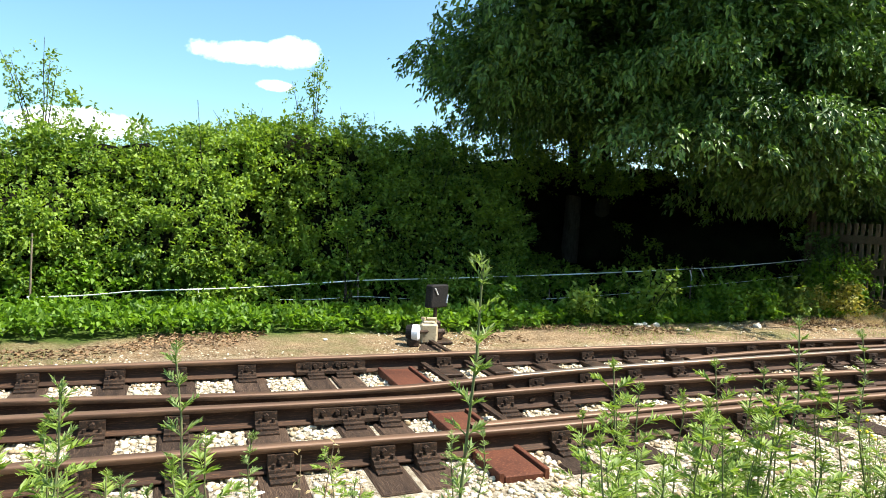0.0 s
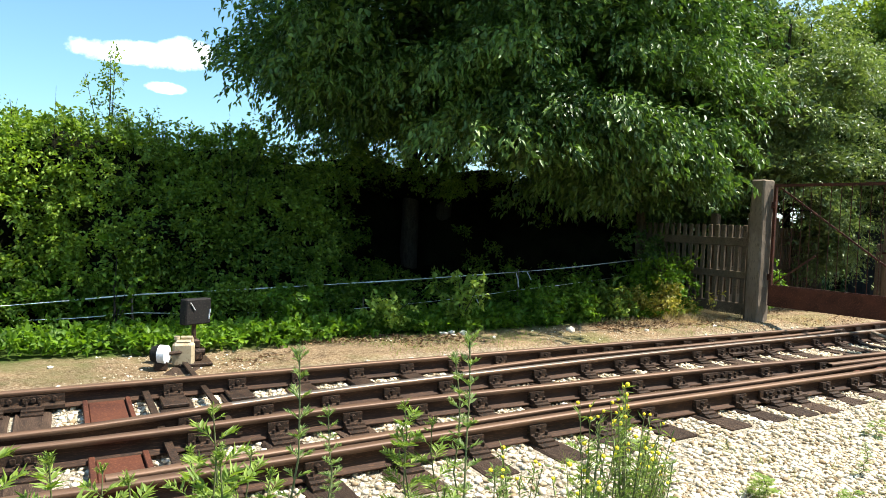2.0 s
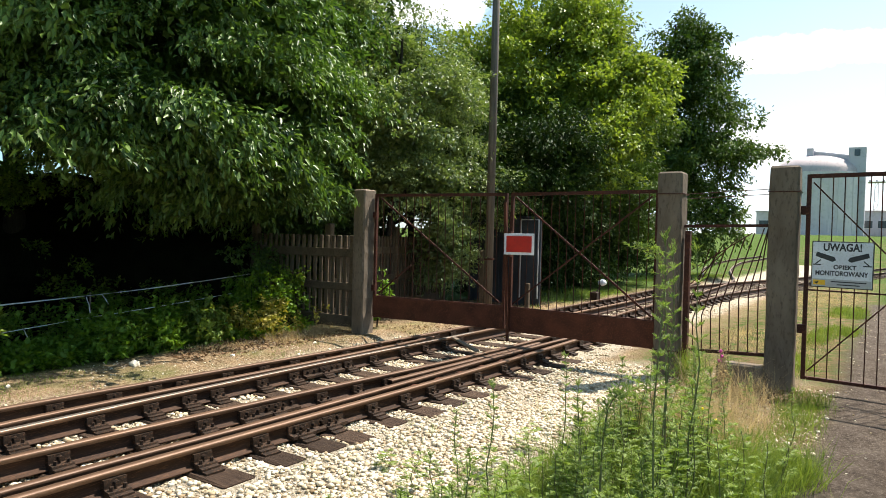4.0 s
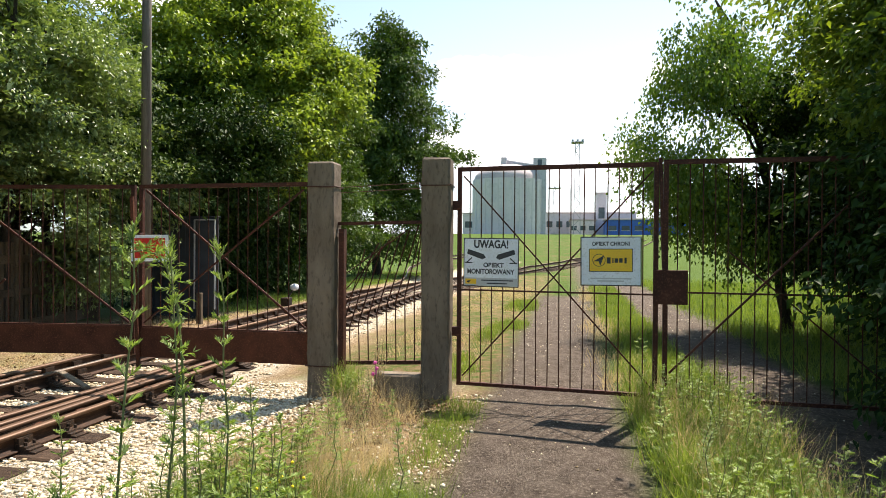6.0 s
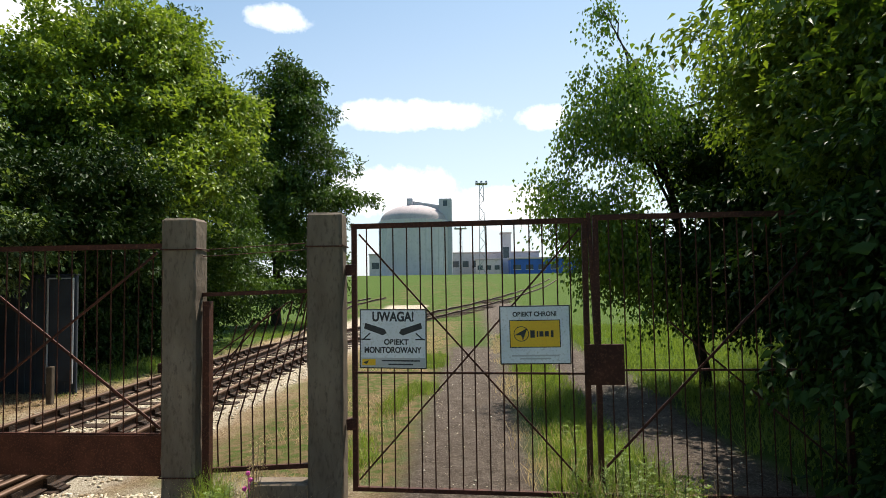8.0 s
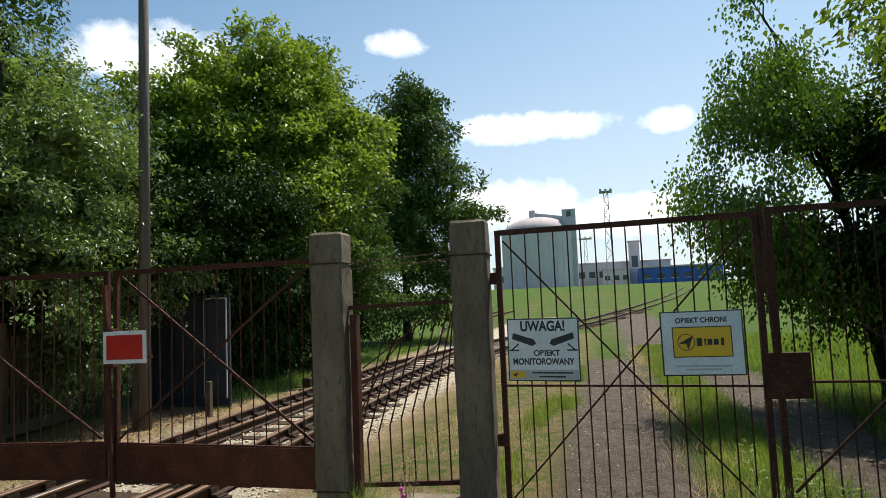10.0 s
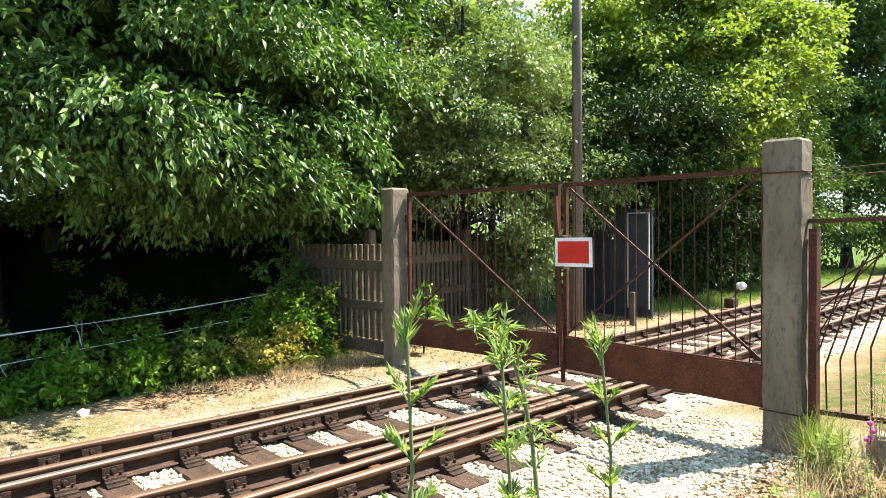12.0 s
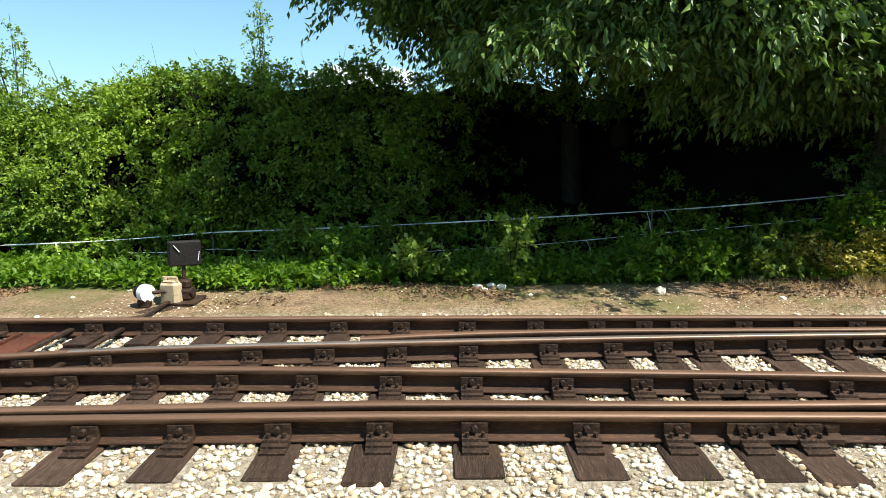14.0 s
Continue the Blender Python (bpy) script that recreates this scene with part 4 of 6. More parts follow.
bmesh.ops.create_icosphere(wt2, subdivisions=2, radius=0.12, matrix=Matrix.Diagonal((1.2, 1, 0.8, 1)))
part("weight", wt2, M_WHITE, lamp2, "white-painted weight", True, Matrix.Translation((0.36, -0.06, 0.46)))

# ---------------------------------------------------------------- switch stand beside the track, canister, weight
stand = thing("switch_stand", "black switch stand with a lantern box bearing white bars", "switch stand", (2.57, 7.24, -0.125))
part("timber", box((-0.85, -0.95, -0.06), (-0.60, 0.15, 0.0), 0.01, pose(0.25, 0, 0, 0, 0, -24)), M_SLEEPER, stand, "dark bearer timber")
part("timber", box((-0.1, -0.95, -0.06), (0.16, 0.25, 0.0), 0.01, pose(-0.05, 0, 0, 0, 0, -24)), M_SLEEPER, stand, "dark bearer timber")
part("base_plate", box((-0.16, -0.2, 0), (0.16, 0.18, 0.03), 0.006), M_CHAIR, stand)
bm = box((-0.085, -0.09, 0.03), (0.085, 0.09, 0.15), 0.02)
add_box(bm, (-0.06, -0.06, 0.15), (0.06, 0.06, 0.25), 0.02)
add_rod(bm, (0, 0, 0.25), (0, 0, 0.42), 0.025, 0.02, 10)
add_rod(bm, (-0.1, -0.05, 0.12), (0.1, -0.05, 0.12), 0.04, None, 12)
part("housing", bm, M_CHAIR, stand)
lan = part("lantern", box((-0.165, -0.05, 0.40), (0.165, 0.05, 0.665), 0.012), M_BLACK, stand, "black sheet lantern box", at=pose(0, 0, 0, 0, 2, 33))
part("white_bar", bar((-0.12, -0.054, 0.63), (-0.06, -0.054, 0.555), 0.006, 0.022, (0, 1, 0)), M_WHITE, lan)
part("white_bar", bar((0.125, -0.054, 0.45), (0.14, -0.054, 0.55), 0.006, 0.022, (0, 1, 0)), M_WHITE, lan)
part("lever", rod((0, -0.08, 0.14), (-0.34, -0.24, 0.155), 0.02, None, 8), M_CHAIR, stand)
part("counterweight", rod((-0.345, -0.225, 0.155), (-0.285, -0.26, 0.155), 0.092, 0.09, 24), M_WHITE, stand, "round counterweight painted white")
part("counterweight_cap", rod((-0.405, -0.19, 0.158), (-0.345, -0.225, 0.158), 0.075, 0.094, 24), M_BLACK, stand, "black half of the counterweight")
part("bracket", box((-0.40, -0.29, 0), (-0.28, -0.19, 0.09), 0.012), M_CHAIR, stand)

jug = thing("canister", "yellowed plastic canister standing beside the track", "canister", pose(2.46, 7.14, -0.13, 0, 0, -14) @ Matrix.Diagonal((1.22, 1.22, 1.2, 1)))
bm = box((-0.085, -0.055, 0), (0.085, 0.055, 0.205), 0.022)
add_box(bm, (-0.06, -0.04, 0.20), (0.06, 0.04, 0.222), 0.01)
part("body", bm, M_JUG, jug, smooth=False)
bm = rod((-0.052, 0, 0.215), (-0.052, 0, 0.235), 0.012, None, 8)
add_rod(bm, (0.065, 0, 0.205), (0.065, 0, 0.24), 0.012, None, 8)
add_rod(bm, (-0.02, 0, 0.243), (0.07, 0, 0.243), 0.013, None, 8)
part("grip", bm, M_JUG, jug)
part("cap", rod((-0.052, 0, 0.225), (-0.052, 0, 0.255), 0.024, None, 12), M_JUG, jug)

solid("loose_board", box((-0.34, -0.035, 0), (0.34, 0.035, 0.028), 0.006), M_STAKE, "loose weathered board lying across the rails at the gate", "board", pose(11.1, 4.76, 0.05, 0, -7, 62))
# ---------------------------------------------------------------- barrier tape on stakes
def stake(at, top, lean=0.0):
    return solid("stake", rod((0, 0, -0.2), (lean, 0.01, top), 0.014, 0.011, 7), M_STAKE, "thin wooden stake holding barrier tape", "stake", at, "stakes of the barrier tape")


for sx, sz, ln in ((2.18, 0.52, -0.03), (-1.9, 0.95, 0.02), (8.2, 0.7, 0.0), (5.3, 0.3, 0.03)):
    stake((sx, 9.27, -0.06), sz, ln)


def tape(points, w, label):
    vs, fs = [], []
    n = 60
    pts = np.array(points, float)
    t = np.linspace(0, 1, n)
    xs = np.interp(t, np.linspace(0, 1, len(pts)), pts[:, 0])
    zs = np.interp(xs, pts[:, 0], pts[:, 1])
    seg = np.interp(xs, pts[:, 0], np.arange(len(pts)))
    zs = zs - 0.02 * np.sin(np.pi * (seg % 1))
    for i in range(n):
        tw = 0.9 * math.sin(xs[i] * 1.7) + 0.4
        c, s = math.cos(tw) * w / 2, math.sin(tw) * w / 2
        y = 9.245 - 0.01 * math.sin(xs[i] * 2.3)
        for dy in (-0.001, 0.001):
            vs += [(xs[i], y - s + dy, zs[i] - c), (xs[i], y + s + dy, zs[i] + c)]
    for i in range(n - 1):
        a, b = 4 * i, 4 * i + 4
        fs += [(a, b, b + 1, a + 1), (a + 3, b + 3, b + 2, a + 2), (a + 1, b + 1, b + 3, a + 3), (a + 2, b + 2, b, a)]
    return solid("barrier_tape", np_mesh("barrier_tape", vs, np.array(fs), M_TAPE), None, label, "tape")


tape([(-1.92, 0.12), (-0.78, 0.19), (2.18, 0.35), (8.2, 0.60), (11.4, 0.86)], 0.018, "white barrier tape stretched taut between stakes")
tape([(0.9, 0.08), (2.2, 0.12), (4.2, 0.07), (5.6, 0.09), (8.2, 0.29), (11.4, 0.58)], 0.010, "thin white cord sagging below the barrier tape")
g = random.Random(9)
for rx, rz, ln in ((0.0, 0.235, 0.22), (3.95, 0.40, 0.16), (8.12, 0.58, 0.24), (7.3, 0.22, 0.18), (-1.9, 0.13, 0.2), (8.35, 0.6, 0.14)):
    bm = bmesh.new()
    p = Vector((rx, 9.235, rz))
    for k in range(4):
        q = p + Vector((g.uniform(0.0, 0.035), -0.004, -ln / 4))
        add_bar(bm, p, q, 0.004, 0.03, (0, 1, 0.3))
        p = q
    solid("tape_end", bm, M_TAPE, "loose white tape end fluttering from the barrier tape", "tape", group="loose tape ends")

# ---------------------------------------------------------------- far works beyond the gate
def far_silo():
    t = thing("storage_silo", "huge pale round storage silo with a grey dome", "silo", (196, 16.6, 3.0))
    bm = bmesh.new()
    bmesh.ops.create_cone(bm, cap_ends=True, segments=64, radius1=10.3, radius2=10.3, depth=17, matrix=Matrix.Translation((0, 0, 8.5)))
    part("wall", bm, M_SILO, t)
    for k in range(32):
        a = 2 * math.pi * k / 32
        part("pilaster", box((10.25, -0.16, 0), (10.42, 0.16, 17), 0.02), M_SILO, t, at=pose(0, 0, 0, 0, 0, math.degrees(a)))
    bm = bmesh.new()
    bmesh.ops.create_uvsphere(bm, u_segments=48, v_segments=16, radius=1)
    bmesh.ops.delete(bm, geom=[v for v in bm.verts if v.co.z < -0.01], context="VERTS")
    bmesh.ops.transform(bm, matrix=Matrix.Translation((0, 0, 17)) @ Matrix.Diagonal((10.0, 10.0, 4.8, 1)), verts=bm.verts)
    part("dome", bm, M_SILODOME, t, "grey dome roof", True)
    part("cap", rod((0, 0, 21.5), (0, 0, 22.6), 1.4, None, 16), M_SILO, t)
    return t


far_silo()
tower = thing("elevator_tower", "pale elevator tower beside a silo with an inclined conveyor bridge", "tower", (194, 7.5, 3.0))
part("shaft", box((-1.8, -1.85, 0), (1.8, 1.85, 23.2), 0.1), M_HALL, tower)
part("conveyor_bridge", bar((0, 1.5, 20.6), (1, 10.2, 22.2), 2.4, 1.5), M_HALL, tower, "inclined pale conveyor bridge")
part("end_hood", box((-1.2, 9.4, 21.4), (1.4, 11.0, 23.6), 0.2), M_HALL, tower)
part("vent", box((-1.9, -0.6, 21), (-1.8, 0.6, 22.6), 0.05), M_GLASSDARK, tower)


def lattice_mast(at, h, w, label, head):
    t = thing("floodlight_mast", label, "mast", at)
    for sx in (-1, 1):
        for sy in (-1, 1):
            part("leg", bar((sx * w, sy * w, 0), (sx * w * 0.55, sy * w * 0.55, h), 0.14, 0.14, (1, 0, 0)), M_STEEL, t)
    n = int(h / 1.8)
    bm = bmesh.new()
    for k in range(n):
        f0, f1 = 1 - 0.45 * k / n, 1 - 0.45 * (k + 1) / n
        z0, z1 = h * k / n, h * (k + 1) / n
        s = 1 if k % 2 else -1
        for q in (-1, 1):
            add_bar(bm, (q * w * f0, -s * w * f0, z0), (q * w * f1, s * w * f1, z1), 0.09, 0.09)
            add_bar(bm, (-s * w * f0, q * w * f0, z0), (s * w * f1, q * w * f1, z1), 0.09, 0.09)
    part("lacing", bm, M_STEEL, t)
    part("platform", box((-head, -head, h), (head, head, h + 0.25), 0.03), M_STEEL, t)
    for k in (-1, 0, 1):
        part("floodlight", box((-0.5, k * head * 0.8 - 0.25, h + 0.25), (0.1, k * head * 0.8 + 0.25, h + 0.9), 0.05), M_STEEL, t)
    return t


lattice_mast((170, -2.6, 2.6), 24.0, 0.85, "tall steel lattice mast with floodlights on top", 1.5)
lattice_mast((260, 4.6, 3.0), 20.0, 0.8, "slim steel lattice mast with a wide head", 2.4)


def hall(label, x, y0, y1, z, h, d, mat, bays, name="factory_hall"):
    t = thing(name, label, "building", (x, 0, z))
    part("wall", box((0, y0, 0), (d, y1, h), 0.05), mat, t)
    part("roof", box((-0.3, y0 - 0.3, h), (d + 0.3, y1 + 0.3, h + 0.5), 0.05), M_SILODOME, t)
    for k in range(bays):
        yc = y0 + (k + 0.5) * (y1 - y0) / bays
        wd = 0.3 * (y1 - y0) / bays
        w = part("window", box((-0.08, yc - wd, h * 0.45), (-0.01, yc + wd, h * 0.7), 0.01), M_GLASSDARK, t)
        part("window_frame", box((-0.14, yc - wd - 0.1, h * 0.45 - 0.15), (-0.08, yc + wd + 0.1, h * 0.45), 0.01), M_SILO, w)
    return t


hall("long pale factory hall with a flat roof", 225, -22, 7.2, 3.6, 8.2, 18, M_HALL, 9)
hall("low white annex of the factory", 214, -9, -1, 3.6, 5.6, 8, M_SILO, 3)
hall("bright blue clad warehouse", 205, -34, -11.5, 3.4, 5.6, 14, M_BLUE, 6, "warehouse")
hall("grey silo tower block on the factory roof", 222, -12.6, -9.4, 3.6, 14.4, 4, M_HALL, 1, "tower_block")
hall("far white storage tank hall", 240, 28, 37, 3.5, 9.0, 12, M_SILO, 2)


# ---------------------------------------------------------------- foliage builders
def sprays(centres, out, n_leaf, spread, length, width, droop, g):
    """Leaf sprays: each centre carries n_leaf blades along a short drooping twig pointing out."""
    n = len(centres)
    out = unit(out + g.normal(size=(n, 3)) * 0.45)
    twig = unit(out + np.array((0, 0, -droop)))
    s = g.uniform(-0.25, 1.0, (n, n_leaf, 1))
    pos = centres[:, None] + twig[:, None] * s * spread - np.array((0, 0, 1.0)) * (np.clip(s, 0, 1) ** 2) * spread * droop * 0.5
    pos = pos + g.normal(size=(n, n_leaf, 3)) * spread * 0.22
    way = twig[:, None] * 0.9 + g.normal(size=(n, n_leaf, 3)) * (0.75 if droop < 0.65 else 0.58) + np.array((0, 0, -droop * 0.55))
    m = n * n_leaf
    k = g.uniform(0.65, 1.25, m)
    return leaf_arrays(pos.reshape(-1, 3), way.reshape(-1, 3), length * k, width * k, g=g)


def blob_points(n, centre, radii, g, shell=0.55, low=-1.0):
    """Points in an uneven ellipsoid, thicker towards its skin, with gaps."""
    d = unit(g.normal(size=(n * 3, 3)))
    d = d[d[:, 2] > low]
    r = shell + (1 - shell) * g.random(len(d)) ** 0.6
    lump = 1 + 0.32 * value_noise(d * 2.3 + np.array(centre) * 0.7, 1) + 0.12 * value_noise(d * 5.1 + np.array(centre), 2)
    p = np.array(centre) + d * (r * lump)[:, None] * np.array(radii)
    keep = value_noise(p * 1.1, 8) > -0.16
    return p[keep][:n], d[keep][:n]


def tree(name, label, base, height, r0, blobs, mat, leaf, n_leaf, spread, droop, seed, limbs=14, lean=(0, 0), stems=1, shell=0.55, bark=None, limb_r=0.05, lobe=0.55, inner=44, bough=13):
    """blobs: (centre, radii, sprays) in metres. leaf: (length, width)."""
    g = np.random.default_rng(seed)
    t = thing(name, label, "tree", base)
    b0 = np.array(base, float)
    bark = bark or M_BARK
    tops = []
    for s in range(stems):
        off = np.array((0.9 * s, 0.25 * s, 0.0))
        z = np.linspace(-0.3, height, 12)
        wob = np.cumsum(g.normal(size=(12, 2)) * 0.05, 0)
        path = np.stack([off[0] + lean[0] * np.clip(z / height, 0, 1) ** 1.4 + wob[:, 0], off[1] + lean[1] * np.clip(z / height, 0, 1) ** 1.4 + wob[:, 1], z], 1)
        rad = r0 * (1 - 0.85 * np.clip(z / height, 0, 1)) + 0.012
        rad[0] *= 1.35
        part("trunk", np_mesh("trunk", *tube_arrays(path, rad, 10), bark, True), None, t)
        tops.append(path)
    allp, pieces = [], []
    for c, rr, n in blobs:
        p, d = blob_points(max(5, n // bough), c, rr, g, shell)
        size = lobe * g.uniform(0.6, 1.4, len(p))
        k = np.repeat(np.arange(len(p)), bough)
        o = unit(g.normal(size=(len(k), 3)) * (1, 1, 0.6) + d[k] * 0.8 + np.array((0, 0, 0.55)))
        q = p[k] + o * size[k][:, None] * np.array((1.3, 1.3, 0.62 if bough < 15 else 0.42)) * g.uniform(0.35, 1.0, (len(k), 1))
        if bough > 15:
            q[:, 2] -= 0.28 * size[k] * np.linalg.norm((q - p[k])[:, :2], axis=1) / (1.3 * size[k])
        allp.append(p)
        pieces.append(sprays(q - b0, o * 0.6 + d[k] * 0.6, n_leaf, spread, leaf[0], leaf[1], droop, g))
        # leaf masses deep inside each lobe
        k = np.repeat(np.arange(len(p)), inner)
        q = p[k] - d[k] * 0.45 * size[k][:, None] + g.normal(size=(len(k), 3)) * size[k][:, None] * np.array((0.42, 0.42, 0.2))
        pieces.append(leaf_arrays(q - b0, g.normal(size=(len(k), 3)) * (1, 1, 0.5), np.minimum(size[k] * 0.33, 0.17), np.minimum(size[k] * 0.2, 0.10), g=g))
    allp = np.concatenate(allp) - b0
    for k in range(limbs):
        path0 = tops[k % stems]
        end = allp[g.integers(len(allp))]
        start = path0[int(np.clip(np.searchsorted(path0[:, 2], end[2] * g.uniform(0.45, 0.8)), 2, 10))]
        s = np.linspace(0, 1, 7)[:, None]
        path = start * (1 - s) + end * s + np.array((0, 0, 1.0)) * np.sin(np.pi * s) * 0.25 * np.linalg.norm(end - start) * 0.4 + g.normal(size=(7, 3)) * 0.04 * np.sin(np.pi * s)
        part("limb", np_mesh("limb", *tube_arrays(path, np.linspace(limb_r, 0.008, 7), 6), bark, True), None, t)
    v, f = join_arrays(pieces)
    part("crown", np_mesh("crown", v, f, mat), None, t)
    return t


# big broad-leaved trees leaning over the hedge
# last two blobs: unseen upper crown added to shade hedge and boughs below
tree("broadleaf_tree", "large dark broad-leaved tree overhanging a hedge and the track", (7.75, 12.3, -0.1), 9.0, 0.19,
     [((7.8, 11.2, 6.6), (3.6, 3.2, 3.0), 2300), ((7.2, 10.4, 4.7), (3.4, 2.3, 1.7), 2000), ((8.7, 8.9, 4.1), (2.5, 1.7, 1.2), 1300), ((6.0, 10.6, 5.0), (1.7, 1.9, 2.1), 900), ((5.8, 10.6, 3.75), (1.7, 1.3, 0.6), 480),
      ((8.4, 8.1, 3.0), (1.5, 0.8, 0.4), 460), ((7.3, 8.3, 2.85), (0.9, 0.6, 0.3), 210), ((9.4, 8.2, 2.6), (1.0, 0.6, 0.4), 240), ((7.4, 10.6, 3.65), (2.8, 1.2, 0.45), 520), ((8.5, 11.6, 3.6), (2.6, 0.9, 0.7), 380), ((6.7, 8.9, 7.0), (2.3, 1.6, 1.3), 1300), ((9.0, 7.6, 7.6), (1.4, 1.2, 1.1), 700)],
     L_WALNUT, (0.12, 0.05), 18, 0.27, 0.7, 21, 30, (-0.3, -0.6), 2, 0.4, lobe=0.78, inner=60, bough=19)
tree("broadleaf_tree", "large broad-leaved tree beside a concrete fence", (11.4, 10.9, -0.1), 8.0, 0.16,
     [((11.2, 10.0, 5.6), (2.6, 2.3, 2.8), 1900), ((10.5, 8.9, 3.6), (1.9, 1.4, 1.3), 1100), ((9.6, 8.7, 5.4), (2.2, 1.6, 1.9), 1100), ((11.4, 9.4, 2.7), (1.4, 1.0, 0.6), 380), ((10.2, 10.4, 2.9), (1.6, 1.0, 0.9), 400), ((10.2, 8.5, 2.35), (0.8, 0.5, 0.4), 170)],
     L_WALNUT, (0.12, 0.05), 18, 0.26, 0.7, 22, 20, (-0.2, -0.8), 1, 0.4, lobe=0.72, inner=56, bough=19)
tree("hazel_shrub", "dark leafy shrub behind a concrete fence", (13.2, 10.3, -0.1), 3.6, 0.06,
     [((12.9, 10.0, 0.9), (1.3, 0.7, 1.1), 520), ((13.4, 10.4, 2.6), (1.7, 0.9, 1.2), 620), ((15.0, 10.2, 1.4), (1.4, 0.7, 1.5), 460), ((12.4, 10.2, 2.3), (0.9, 0.6, 0.9), 260), ((16.6, 10.3, 1.6), (1.3, 0.6, 1.6), 420)],
     L_WALNUT, (0.11, 0.06), 14, 0.26, 0.5, 33, 12, (0, 0), 3, 0.35, limb_r=0.02, lobe=0.42)
# trees beyond the gate
tree("willow_shrub", "grey-green willow shrub growing through a fence", (14.2, 9.0, -0.1), 5.8, 0.09,
     [((14.0, 8.9, 4.6), (1.8, 1.4, 2.0), 900), ((14.3, 8.3, 2.7), (1.5, 0.9, 1.0), 620), ((13.6, 9.6, 1.9), (0.9, 0.5, 0.7), 300), ((15.9, 8.4, 3.7), (1.5, 1.0, 1.4), 800), ((13.6, 9.4, 6.0), (1.4, 1.2, 1.3), 500), ((15.2, 8.1, 1.6), (0.9, 0.5, 0.8), 300), ((16.4, 7.9, 2.7), (0.9, 0.6, 0.7), 280), ((14.6, 7.7, 4.6), (1.0, 0.7, 0.7), 220), ((13.2, 7.9, 3.7), (1.0, 0.7, 0.7), 240)],
     L_WILLOW, (0.085, 0.036), 17, 0.26, 0.4, 23, 30, (0, -0.4), 3, 0.4, limb_r=0.025, lobe=0.5, inner=36, bough=17)
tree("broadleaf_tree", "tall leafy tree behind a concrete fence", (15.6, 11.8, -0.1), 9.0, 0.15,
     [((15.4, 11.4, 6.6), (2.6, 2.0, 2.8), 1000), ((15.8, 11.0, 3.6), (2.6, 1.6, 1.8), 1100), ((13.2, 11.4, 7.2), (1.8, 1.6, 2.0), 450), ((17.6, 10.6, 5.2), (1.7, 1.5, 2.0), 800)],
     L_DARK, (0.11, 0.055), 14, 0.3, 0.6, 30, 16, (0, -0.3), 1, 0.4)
tree("maple_tree", "bright green maple tree beside the railway", (24.2, 9.9, -0.1), 10.4, 0.17,
     [((24.0, 9.2, 9.3), (1.5, 1.5, 1.6), 520), ((24.0, 9.2, 7.6), (2.2, 2.2, 1.8), 1200), ((23.0, 9.0, 6.2), (2.2, 1.9, 1.0), 800), ((21.8, 9.8, 7.0), (1.8, 1.7, 1.7), 800), ((22.6, 7.1, 4.7), (1.2, 0.8, 0.6), 260), ((22.0, 7.4, 3.7), (0.9, 0.6, 0.5), 180), ((23.4, 6.7, 5.6), (0.9, 0.6, 0.6), 170), ((24.4, 7.0, 7.3), (1.1, 0.9, 0.9), 240)],
     L_MAPLE, (0.15, 0.085), 12, 0.36, 0.35, 24, 22, (0, -0.3), 1, 0.35, lobe=0.72, inner=50, bough=17)
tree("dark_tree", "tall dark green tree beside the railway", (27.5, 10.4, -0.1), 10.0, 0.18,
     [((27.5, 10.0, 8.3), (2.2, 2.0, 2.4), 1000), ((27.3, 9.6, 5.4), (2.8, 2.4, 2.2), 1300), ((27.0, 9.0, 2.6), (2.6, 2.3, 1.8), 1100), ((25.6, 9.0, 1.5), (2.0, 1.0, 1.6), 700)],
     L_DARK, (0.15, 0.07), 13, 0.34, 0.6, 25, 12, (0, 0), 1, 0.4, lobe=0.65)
tree("dark_tree", "tall dark green tree with a pointed crown farther along the railway", (38, 9.4, -0.1), 12.9, 0.22,
     [((38, 9.0, 12.0), (1.1, 1.1, 1.3), 260), ((38, 9.0, 10.0), (2.0, 2.0, 1.6), 700), ((38, 9.0, 7.8), (2.7, 2.7, 1.6), 1100), ((38, 8.9, 5.6), (3.3, 3.3, 1.6), 1300), ((37, 8.9, 2.8), (3.1, 3.0, 2.2), 1100)],
     L_DARK, (0.21, 0.10), 12, 0.48, 0.6, 26, 10, (0, 0), 1, 0.4, lobe=0.7)
# shade under the overhanging trees is put into these leaves' colour
tree("leafy_shrub", "leafy shrub around the shed, leaves coloured dark for shade", (19.8, 10.4, -0.1), 5.0, 0.1,
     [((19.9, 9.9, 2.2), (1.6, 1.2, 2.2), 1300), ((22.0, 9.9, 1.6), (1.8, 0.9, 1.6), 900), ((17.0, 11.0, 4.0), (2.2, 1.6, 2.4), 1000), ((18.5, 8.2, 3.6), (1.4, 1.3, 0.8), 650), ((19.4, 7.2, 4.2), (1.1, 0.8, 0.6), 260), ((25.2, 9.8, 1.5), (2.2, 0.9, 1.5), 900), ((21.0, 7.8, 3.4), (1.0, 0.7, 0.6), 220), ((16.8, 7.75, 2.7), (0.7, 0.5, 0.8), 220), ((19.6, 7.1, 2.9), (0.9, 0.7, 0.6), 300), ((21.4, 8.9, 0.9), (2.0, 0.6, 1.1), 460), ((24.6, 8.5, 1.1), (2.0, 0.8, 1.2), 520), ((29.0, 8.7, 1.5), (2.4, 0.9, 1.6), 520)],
     L_SHADE, (0.12, 0.06), 13, 0.3, 0.5, 27, 12, (0, 0), 1, 0.35)
